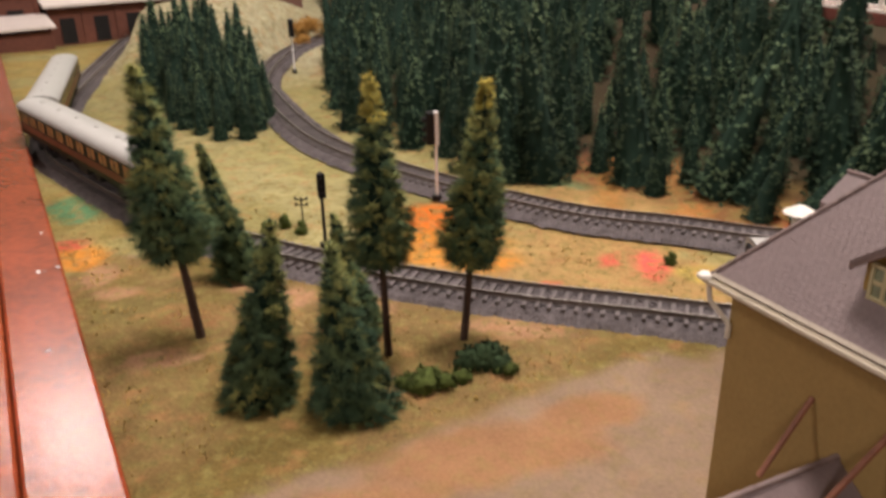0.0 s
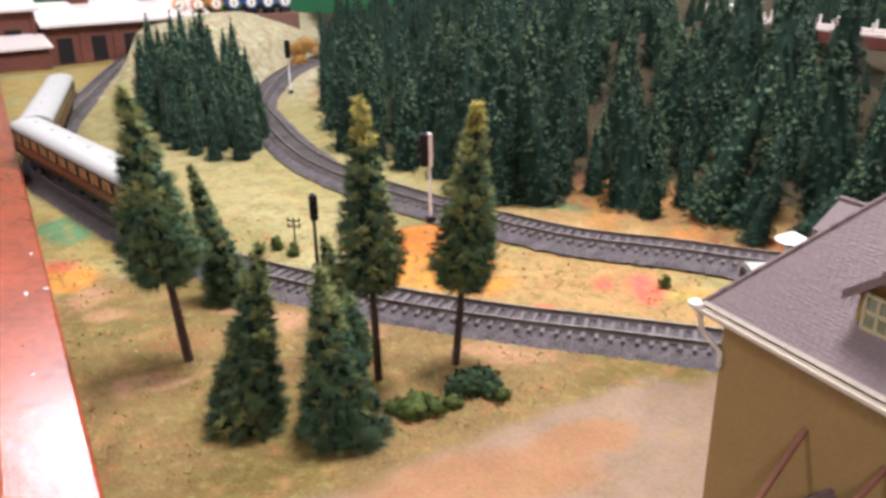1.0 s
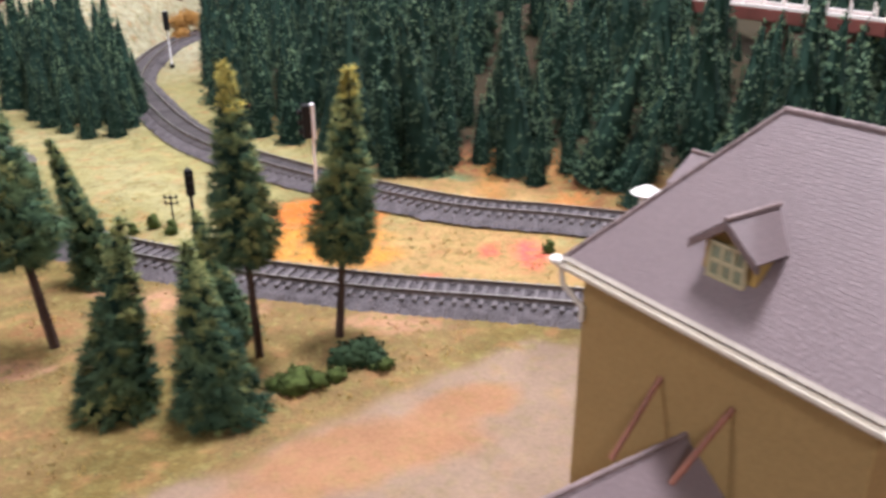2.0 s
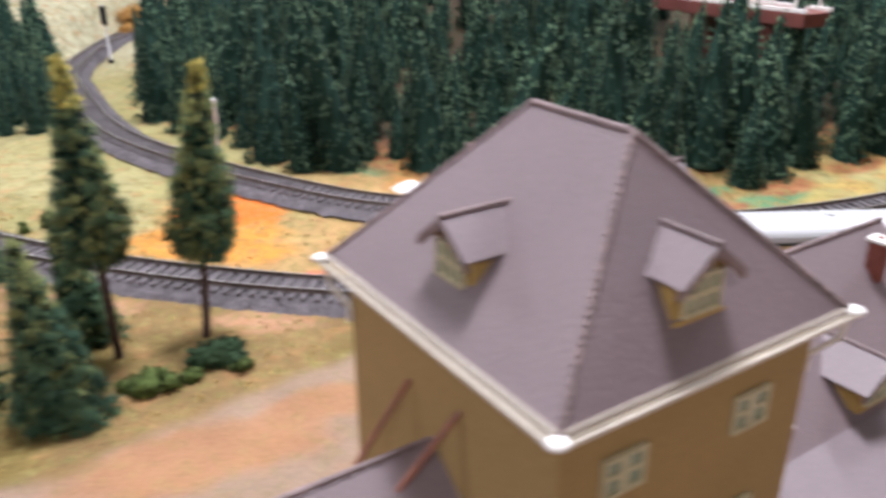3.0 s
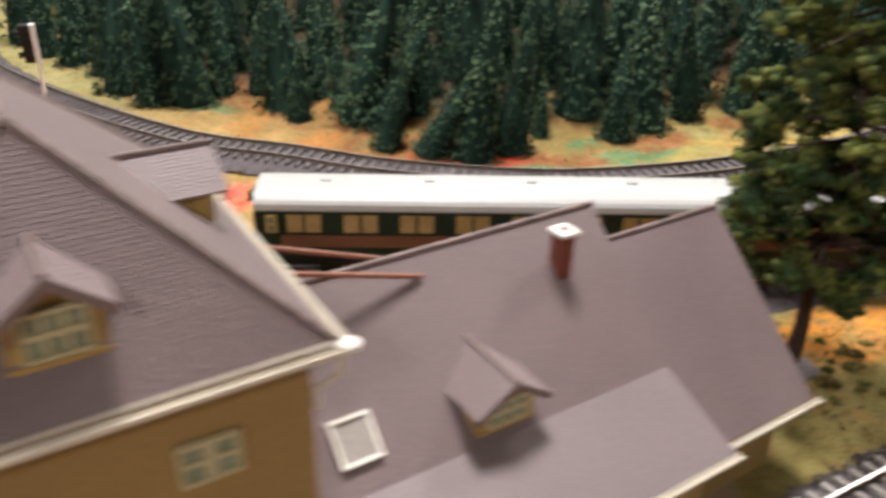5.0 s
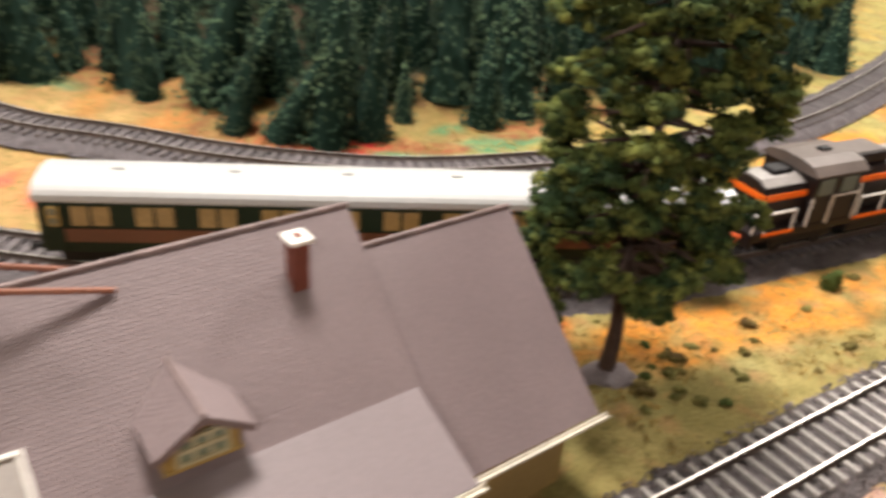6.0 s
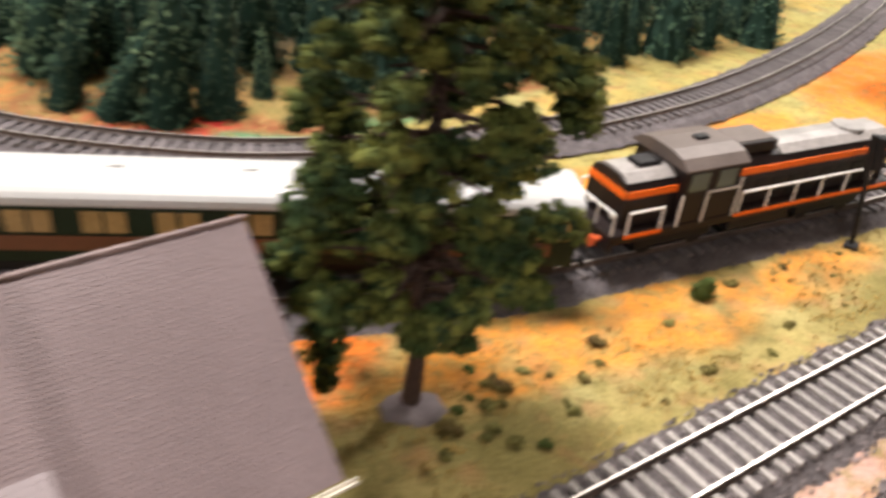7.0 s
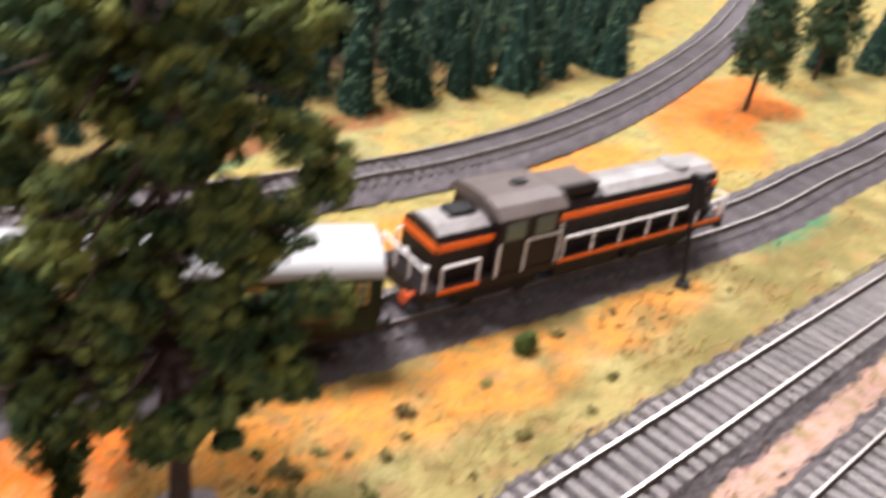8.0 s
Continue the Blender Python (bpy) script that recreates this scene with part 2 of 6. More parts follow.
def box(bm, lo, hi, bevel=0.0):
    c = [(a + b) / 2 for a, b in zip(lo, hi)]
    s = [abs(b - a) for a, b in zip(lo, hi)]
    made = bmesh.ops.create_cube(bm, size=1, matrix=Matrix.LocRotScale(c, None, s))
    if bevel:
        edges = list({e for v in made["verts"] for e in v.link_edges})
        bmesh.ops.bevel(bm, geom=edges, offset=bevel, segments=2, affect="EDGES", profile=0.5)
    return bm


def boxed(lo, hi, bevel=0.0):
    return box(bmesh.new(), lo, hi, bevel)


def rod(bm, a, b, r1, r2=None, seg=8):
    a, b = Vector(a), Vector(b)
    r2 = r1 if r2 is None else r2
    m = Matrix.Translation((a + b) / 2) @ (b - a).to_track_quat("Z", "Y").to_matrix().to_4x4()
    bmesh.ops.create_cone(bm, cap_ends=True, segments=seg, radius1=r1, radius2=r2, depth=(b - a).length, matrix=m)
    return bm


def prism(bm, outline, along, lo, hi):
    """Extrudes an outline of 2D points along x, y or z from lo to hi."""
    put = {"x": lambda p, q, s: (s, p, q), "y": lambda p, q, s: (p, s, q), "z": lambda p, q, s: (p, q, s)}[along]
    a = [bm.verts.new(put(p, q, lo)) for p, q in outline]
    b = [bm.verts.new(put(p, q, hi)) for p, q in outline]
    n = len(outline)
    bm.faces.new(a)
    bm.faces.new(b[::-1])
    for i in range(n):
        bm.faces.new((a[i], b[i], b[(i + 1) % n], a[(i + 1) % n]))
    bmesh.ops.recalc_face_normals(bm, faces=bm.faces)
    return bm


def smooth_line(points, step):
    """Even steps along a smooth curve through the points: an array of places."""
    p = np.array(points, float)
    q = np.vstack([2 * p[0] - p[1], p, 2 * p[-1] - p[-2]])
    out = []
    for i in range(len(p) - 1):
        a, b, c, d = q[i:i + 4]
        for s in np.linspace(0, 1, 40, endpoint=False):
            out.append(0.5 * (2 * b + (c - a) * s + (2 * a - 5 * b + 4 * c - d) * s * s + (3 * b - a - 3 * c + d) * s ** 3))
    out.append(p[-1])
    out = np.array(out)
    for _ in range(60):
        out[1:-1] = 0.5 * out[1:-1] + 0.25 * (out[:-2] + out[2:])
    run = np.concatenate([[0], np.cumsum(np.linalg.norm(np.diff(out, axis=0), axis=1))])
    even = np.arange(0, run[-1], step)
    return np.stack([np.interp(even, run, out[:, k]) for k in range(out.shape[1])], 1)


def sides(line):
    d = np.gradient(line, axis=0)[:, :2]
    d /= np.linalg.norm(d, axis=1)[:, None]
    return d, np.stack([-d[:, 1], d[:, 0]], 1)


# ---------------------------------------------------------------- plan of the lines
MAIN = [(-0.47, 1.78), (-0.40, 1.58), (-0.325, 1.38), (-0.24, 1.15), (-0.17, 1.01), (-0.10, 0.90), (-0.02, 0.828), (0.055, 0.767), (0.12, 0.722), (0.18, 0.692), (0.252, 0.666), (0.325, 0.647),
        (0.385, 0.637), (0.435, 0.628), (0.51, 0.615), (0.58, 0.611), (0.65, 0.619), (0.70, 0.632), (0.753, 0.652), (0.801, 0.671), (0.872, 0.700), (0.948, 0.735), (1.024, 0.782), (1.117, 0.838),
        (1.30, 0.965), (1.50, 1.13), (1.70, 1.33)]
FAR = [(-0.03, 1.95), (-0.071, 1.585), (-0.066, 1.434), (-0.03, 1.25), (0.012, 1.16), (0.093, 1.013), (0.157, 0.926), (0.247, 0.847), (0.356, 0.776), (0.429, 0.755), (0.484, 0.737), (0.55, 0.727),
       (0.604, 0.728), (0.673, 0.744), (0.721, 0.762), (0.79, 0.793), (0.881, 0.853), (0.989, 0.950), (1.10, 1.068), (1.20, 1.19), (1.35, 1.40), (1.45, 1.65)]
FRONT_A = [(0.42, 0.353), (0.60, 0.450), (0.734, 0.523), (0.868, 0.596), (0.985, 0.659), (1.10, 0.722), (1.30, 0.835), (1.55, 1.0)]
FRONT_B = [(0.56, 0.370), (0.70, 0.446), (0.854, 0.530), (0.902, 0.556), (1.02, 0.620), (1.20, 0.720), (1.45, 0.86)]
Z_MAIN, Z_FAR = 0.004, 0.006
LINES = {"main": smooth_line(MAIN, 0.002), "far": smooth_line(FAR, 0.002), "front_a": smooth_line(FRONT_A, 0.002), "front_b": smooth_line(FRONT_B, 0.002)}
FOREST_EDGE = np.array([(-0.18, 2.10), (0.0, 1.60), (0.01, 1.40), (0.06, 1.22), (0.148, 1.01), (0.216, 0.942), (0.318, 0.850), (0.353, 0.855), (0.403, 0.832), (0.454, 0.780), (0.49, 0.765), (0.54, 0.754),
                        (0.60, 0.765), (0.66, 0.810), (0.777, 0.880), (0.89, 0.935), (1.0, 1.06), (1.12, 1.22), (1.25, 1.45), (1.32, 1.80)])
BOARD_A, BOARD_B = Vector((0.300, 0.329)), Vector((-0.570, 1.489))


def near(line, x, y):
    return float(np.min(np.hypot(line[:, 0] - x, line[:, 1] - y)))


def behind_edge(x, y):
    """How far a place lies behind the forest's front edge, in metres (minus: in front)."""
    e = FOREST_EDGE
    best, sign = 9.0, 1.0
    for (ax, ay), (bx, by) in zip(e[:-1], e[1:]):
        dx, dy = bx - ax, by - ay
        s = min(1, max(0, ((x - ax) * dx + (y - ay) * dy) / (dx * dx + dy * dy)))
        d = math.hypot(x - ax - s * dx, y - ay - s * dy)
        if d < best:
            best, sign = d, math.copysign(1, dx * (y - ay) - dy * (x - ax))
    return best * sign


def ease(a, b, v):
    s = min(1, max(0, (v - a) / (b - a)))
    return s * s * (3 - 2 * s)


def wave(x, y, scale, seed=0.0):
    return noise.noise(Vector((x * scale, y * scale, seed)))


def ground_z(x, y):
    z = 0.0025 * wave(x, y, 9) + 0.001 * wave(x, y, 40, 3)
    d = behind_edge(x, y)
    z += 0.105 * ease(-0.02, 0.42, d) * (1 - ease(1.65, 1.95, y) * (1 - ease(-0.02, 0.12, x))) * (1 + 0.15 * wave(x, y, 4, 7))
    # the pale hill inside the loop
    hx, hy = (x + 0.275) / 0.26, (y - 1.64) / 0.44
    a = hx * math.cos(0.35) + hy * math.sin(0.35)
    b = -hx * math.sin(0.35) + hy * math.cos(0.35)
    r = math.hypot(a, b)
    bend = LINES["main"][:700][::-1]
    z += 0.078 * ease(0.0, 0.06, x - float(np.interp(y, bend[:, 1], bend[:, 0]))) * (1 - ease(0.25, 1.05, r)) * (1 + 0.25 * wave(x, y, 7, 11))
    low = min(near(LINES["main"][::8], x, y), near(LINES["far"][::8], x, y), near(LINES["front_a"][::8], x, y), near(LINES["front_b"][::8], x, y))
    return z * ease(0.012, 0.06, low)


SAND, TAN, OLIVE, LIME = (0.245, 0.172, 0.120), (0.195, 0.128, 0.052), (0.145, 0.104, 0.032), (0.265, 0.240, 0.100)
ROSE = (0.36, 0.20, 0.115)
ORANGE, ORANGE_DEEP, PINK, PALE, GREEN = (0.58, 0.225, 0.035), (0.62, 0.135, 0.012), (0.55, 0.10, 0.07), (0.310, 0.280, 0.135), (0.06, 0.20, 0.10)


def blend(a, b, s):
    return tuple(p + (q - p) * s for p, q in zip(a, b))


def spot(x, y, cx, cy, rx, ry, turn=0.0):
    dx, dy = x - cx, y - cy
    c, s = math.cos(turn), math.sin(turn)
    r = math.hypot((dx * c + dy * s) / rx, (-dx * s + dy * c) / ry) + 0.35 * wave(x, y, 28, 5) + 0.15 * wave(x, y, 90, 6)
    return 1 - ease(0.7, 1.1, r)


SPOTS = [(0.272, 0.768, 0.046, 0.044, -0.4, ORANGE_DEEP), (0.27, 0.72, 0.05, 0.03, 0.2, ORANGE), (0.305, 0.70, 0.032, 0.022, -0.2, ORANGE), (0.408, 0.700, 0.014, 0.030, 0.0, (0.62, 0.115, 0.085)), (0.385, 0.708, 0.007, 0.014, 0, PINK), (0.345, 0.668, 0.008, 0.006, 0, PINK), (0.44, 0.690, 0.030, 0.012, -0.2, (0.40, 0.30, 0.07)),
         (0.043, 0.689, 0.030, 0.016, -0.7, ORANGE), (0.028, 0.704, 0.015, 0.012, 0, PINK), (-0.007, 0.771, 0.025, 0.035, 0.6, GREEN), (0.60, 0.675, 0.10, 0.030, 0.0, ORANGE), (0.53, 0.688, 0.03, 0.012, 0, ORANGE_DEEP),
         (0.763, 0.611, 0.060, 0.022, 0.45, ORANGE), (0.69, 0.583, 0.055, 0.022, 0.4, ORANGE), (0.625, 0.584, 0.04, 0.025, 0.4, ORANGE_DEEP), (0.84, 0.645, 0.05, 0.014, 0.45, ORANGE), (0.865, 0.795, 0.07, 0.025, 0.65, ORANGE),
         (1.03, 0.915, 0.09, 0.05, 0.7, ORANGE_DEEP), (0.98, 0.836, 0.05, 0.035, 0.6, ORANGE), (0.76, 0.72, 0.06, 0.015, 0.5, ORANGE), (0.555, 0.756, 0.050, 0.009, 0.0, (0.55, 0.03, 0.03)), (0.965, 0.722, 0.05, 0.012, 0.5, GREEN),
         (0.34, 0.86, 0.05, 0.012, -0.3, GREEN), (0.645, 0.785, 0.04, 0.015, 0.5, GREEN), (0.45, 0.715, 0.03, 0.012, -0.2, LIME),
         (0.60, 0.772, 0.035, 0.012, 0.1, (0.24, 0.06, 0.03)), (0.67, 0.812, 0.035, 0.014, 0.6, (0.22, 0.07, 0.03)), (0.75, 0.862, 0.04, 0.014, 0.5, (0.20, 0.07, 0.03)), (0.46, 0.770, 0.03, 0.012, -0.4, (0.30, 0.13, 0.05)),
         (0.092, 0.703, 0.012, 0.020, -0.7, (0.22, 0.185, 0.15)), (0.078, 0.655, 0.010, 0.022, 0.3, ROSE), (0.168, 0.566, 0.010, 0.006, 0.4, (0.44, 0.24, 0.15)), (0.120, 0.617, 0.03, 0.024, 0.3, (0.165, 0.125, 0.045)),
         (0.203, 0.637, 0.016, 0.016, 0.0, ROSE), (0.158, 0.567, 0.016, 0.010, 0.3, ROSE), (0.101, 0.633, 0.016, 0.010, 0.3, ROSE), (0.175, 0.650, 0.014, 0.010, 0.0, ROSE), (0.157, 0.607, 0.020, 0.014, 0.2, (0.21, 0.105, 0.045)),
         (0.330, 0.614, 0.030, 0.012, -0.1, ROSE), (0.250, 0.630, 0.022, 0.010, -0.2, ROSE), (0.077, 0.713, 0.030, 0.020, -0.7, LIME)]


def soil(x, y):
    n1, n2 = wave(x, y, 14, 1), wave(x, y, 45, 2)
    c = blend(TAN, OLIVE, ease(-0.2, 0.35, n1 + 0.4 * n2))
    line_y = np.interp(x, LINES["main"][:, 0], LINES["main"][:, 1])
    past = y - line_y
    if past > 0:
        c = blend(LIME, PALE, ease(-0.3, 0.4, n1))
        c = blend(c, (0.36, 0.215, 0.085), ease(0.26, 0.36, x + 0.05 * n1) * (1 - ease(0.53, 0.58, x)) * 0.85)
        c = blend(c, (0.46, 0.28, 0.06), 0.6 * ease(0.5, 0.6, x) * ease(-0.2, 0.3, n2))
        c = blend(c, (0.285, 0.245, 0.075), 0.75 * ease(0.55, 0.66, x) * ease(-0.35, 0.25, n1 - 0.3 * n2))
    if past > 0 and x < 0.1 and y > 1.2:
        c = blend(c, (0.40, 0.375, 0.255), 0.9 * ease(1.2, 1.45, y))
    if past <= 0 and x > 0.6:
        c = blend((0.34, 0.275, 0.105), (0.18, 0.150, 0.050), ease(-0.3, 0.35, n1 + 0.5 * n2))
    elif past <= 0 and x < 0.06:
        c = blend(LIME, (0.30, 0.22, 0.07), ease(-0.3, 0.3, n1))
    for cx, cy, rx, ry, turn, col in SPOTS:
        if abs(x - cx) < 0.2 and abs(y - cy) < 0.2:
            c = blend(c, col, 0.9 * spot(x, y, cx, cy, rx, ry, turn))
    if x > 0.6 and past <= 0:
        c = blend(c, (0.15, 0.105, 0.040), 0.6 * ease(0.10, 0.45, wave(x, y, 55, 4) + 0.4 * wave(x, y, 120, 8)))
        c = blend(c, (0.36, 0.32, 0.14), 0.5 * ease(0.15, 0.5, wave(x, y, 48, 14)))
    # the sandy forecourt and the strip beyond the front line
    edge = np.interp(x, [0.20, 0.269, 0.308, 0.355, 0.403, 0.44, 0.60], [0.445, 0.498, 0.536, 0.567, 0.594, 0.598, 0.555])
    if x < 0.62:
        s = ease(-0.006, 0.008, edge - y + 0.010 * n2 + 0.008 * n1)
        sand = blend(SAND, (0.33, 0.150, 0.060), 0.6 * max(spot(x, y, 0.322, 0.512, 0.05, 0.022, 0.4), spot(x, y, 0.28, 0.465, 0.04, 0.02, 0.4), spot(x, y, 0.365, 0.545, 0.03, 0.014, 0.4)))
        c = blend(c, sand, s)
    fy = np.interp(x, LINES["front_a"][:, 0], LINES["front_a"][:, 1])
    if x > 0.6 and y < fy:
        c = blend(c, (0.42, 0.265, 0.215), ease(0.0, 0.012, fy - y))
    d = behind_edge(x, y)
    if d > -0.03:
        # Rust-brown fringe, toned down for the firs' shade at their feet.
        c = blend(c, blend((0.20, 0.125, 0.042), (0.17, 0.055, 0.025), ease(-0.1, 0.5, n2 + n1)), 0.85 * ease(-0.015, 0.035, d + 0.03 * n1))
        # Near-black floor: shade under the firs put into the ground colour.
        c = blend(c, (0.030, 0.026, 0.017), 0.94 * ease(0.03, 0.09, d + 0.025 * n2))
        c = blend(c, (0.36, 0.17, 0.050), 0.85 * (1 - ease(0.006, 0.015, abs(x - 0.388 - 0.07 * (y - 0.80)) + 0.004 * n2)) * (1 - ease(0.89, 0.94, y)))
    for cx, cy, rx, ry, turn, col in ((0.556, 0.768, 0.022, 0.009, 0.1, (0.50, 0.018, 0.025)), (0.515, 0.762, 0.014, 0.007, 0.0, (0.42, 0.05, 0.03)), (0.590, 0.758, 0.028, 0.006, 0.1, (0.05, 0.20, 0.10)), (0.617, 0.802, 0.016, 0.008, 0.6, (0.06, 0.21, 0.10)),
                                    (0.407, 0.700, 0.009, 0.026, 0.1, (0.68, 0.10, 0.085)), (0.612, 0.860, 0.012, 0.030, 0.0, (0.27, 0.17, 0.06)), (0.437, 0.870, 0.015, 0.045, 0.1, (0.27, 0.13, 0.045)), (0.445, 0.795, 0.020, 0.020, 0.0, (0.40, 0.17, 0.05)), (0.313, 0.822, 0.022, 0.007, -0.4, (0.06, 0.20, 0.10)), (0.50, 0.780, 0.012, 0.020, 0.0, (0.30, 0.08, 0.035))):
        c = blend(c, col, 0.85 * spot(x, y, cx, cy, rx, ry, turn))
    return c


# ---------------------------------------------------------------- the layout's ground
def build_ground():
    xs = np.concatenate([np.arange(-1.5, -0.25, 0.02), np.arange(-0.25, 1.2, 0.006), np.arange(1.2, 2.6, 0.025)])
    ys = np.concatenate([np.arange(0.05, 0.40, 0.02), np.arange(0.40, 1.15, 0.006), np.arange(1.15, 2.75, 0.02)])
    ab = BOARD_B - BOARD_A
    verts, cols, index = [], [], {}
    for j, y in enumerate(ys):
        for i, x in enumerate(xs):
            side = ab.x * (y - BOARD_A.y) - ab.y * (x - BOARD_A.x)
            if side > 0.055 and y < 1.46:
                continue
            index[i, j] = len(verts)
            verts.append((x, y, ground_z(x, y)))
            edge = np.interp(x, [0.20, 0.269, 0.308, 0.355, 0.403, 0.44, 0.60], [0.445, 0.498, 0.536, 0.567, 0.594, 0.598, 0.555])
            # Flecks fade out under the firs so the painted shade stays dark.
            wild = 0.35 if x < 0.62 and y < edge else 1 - 0.97 * ease(0.02, 0.07, behind_edge(x, y))
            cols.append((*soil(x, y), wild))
    faces = [(index[i, j], index[i + 1, j], index[i + 1, j + 1], index[i, j + 1]) for (i, j) in index if (i + 1, j) in index and (i, j + 1) in index and (i + 1, j + 1) in index]
    me = bpy.data.meshes.new("ground")
    me.from_pydata(verts, [], faces)
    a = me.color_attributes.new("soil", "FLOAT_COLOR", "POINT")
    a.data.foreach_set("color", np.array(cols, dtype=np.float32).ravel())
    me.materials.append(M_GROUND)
    me.shade_smooth()
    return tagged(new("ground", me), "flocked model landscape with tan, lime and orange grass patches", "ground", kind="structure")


build_ground()


def build_room():
    part_list = [("floor", (-4, -3, -1.06), (5, 4.2, -1.0), M_FLOOR), ("wall_north", (-4, 2.9, -1.0), (5, 3.0, 1.5), M_WALL_GREEN), ("wall_south", (-4, -3.1, -1.0), (5, -3.0, 1.5), M_WALL_PALE),
                 ("wall_west", (-4.1, -3, -1.0), (-4, 2.9, 1.5), M_WALL_PALE), ("wall_east", (5, -3, -1.0), (5.1, 2.9, 1.5), M_WALL_PALE), ("ceiling", (-4, -3, 1.5), (5, 2.9, 1.6), M_CEILING)]
    for name, lo, hi, m in part_list:
        tagged(part(name, boxed(lo, hi), m), "plain exhibition room " + name.split("_")[0], name.split("_")[0], kind="structure")
    # raised edge board of the layout
    d = (BOARD_B - BOARD_A).normalized()
    bm = bmesh.new()
    ln = (BOARD_B - BOARD_A).length + 0.3
    box(bm, (0, -0.0005, -0.14), (ln, 0.0325, 0.012), 0.0016)
    box(bm, (0, 0.0331, -0.14), (ln, 0.058, 0.0105), 0.0016)
    m = Matrix.Translation((*(BOARD_A - d * 0.3), 0)) @ Matrix.Rotation(math.atan2(d.y, d.x), 4, "Z")
    board = tagged(part("edge_board", bm, M_BOARD, None, m=m), "glossy red-brown varnished wooden edge board of the layout", "board", kind="structure")
    rng = random.Random(9)
    for x, y, r, mat in ((0.0557, 0.6338, 0.0022, M_WHITE), (0.0633, 0.6416, 0.0018, M_WHITE), (0.0590, 0.6350, 0.0020, M_CHIMNEY), (0.0640, 0.6395, 0.0016, M_CHIMNEY), (0.1154, 0.5489, 0.0014, M_WHITE), (0.093, 0.575, 0.0010, M_CHIMNEY), (0.020, 0.692, 0.0014, M_WHITE)):
        chip = bmesh.new()
        ring = [chip.verts.new((r * rng.uniform(0.5, 1.3) * math.cos(k * 0.9), 0.6 * r * rng.uniform(0.5, 1.3) * math.sin(k * 0.9), 0.0)) for k in range(7)]
        top = bmesh.ops.extrude_face_region(chip, geom=[chip.faces.new(ring)])
        bmesh.ops.translate(chip, verts=[v for v in top["geom"] if isinstance(v, bmesh.types.BMVert)], vec=(0, 0, 0.0002))
        bmesh.ops.recalc_face_normals(chip, faces=chip.faces)
        part("paint_chip", chip, mat, board, "chipped spot in the varnish", m=m.inverted() @ Matrix.Translation((x, y, 0.0121)) @ Matrix.Rotation(rng.uniform(0, 3), 4, "Z"))


build_room()


def build_table():
    """The plain baseboard and legs that carry the layout."""
    outline = [(-1.48, 1.47), (-0.56, 1.47), (0.32, 0.33), (0.50, 0.07), (2.57, 0.07), (2.57, 2.72), (-1.48, 2.72)]
    bm = bmesh.new()
    low, high = ([bm.verts.new((x, y, z)) for x, y in outline] for z in (-0.060, -0.012))
    bm.faces.new(high)
    bm.faces.new(low[::-1])
    for i in range(len(outline)):
        j = (i + 1) % len(outline)
        bm.faces.new((low[i], low[j], high[j], high[i]))
    table = tagged(part("layout_table", bm, M_WALL_ROOM), "plain brown wooden baseboard under the model landscape", "table", kind="structure")
    for x, y in ((-1.40, 1.60), (-1.40, 2.62), (0.55, 0.20), (2.48, 0.20), (2.48, 2.62), (0.55, 2.62)):
        part("leg", boxed((x - 0.03, y - 0.03, -1.0), (x + 0.03, y + 0.03, -0.060), 0.004), M_WALL_ROOM, table)


build_table()
# Added housings for the lamps above, all out of view.
for (lx, ly), watts in LAMPS:
    lamp = thing("ceiling_lamp", "unseen square white ceiling lamp added to light the layout", "lamp", Matrix.Translation((lx, ly, 1.5)), "ceiling lamps")
    part("housing", boxed((-0.20, -0.20, -0.07), (0.20, 0.20, -0.001), 0.01), M_WHITE, lamp)


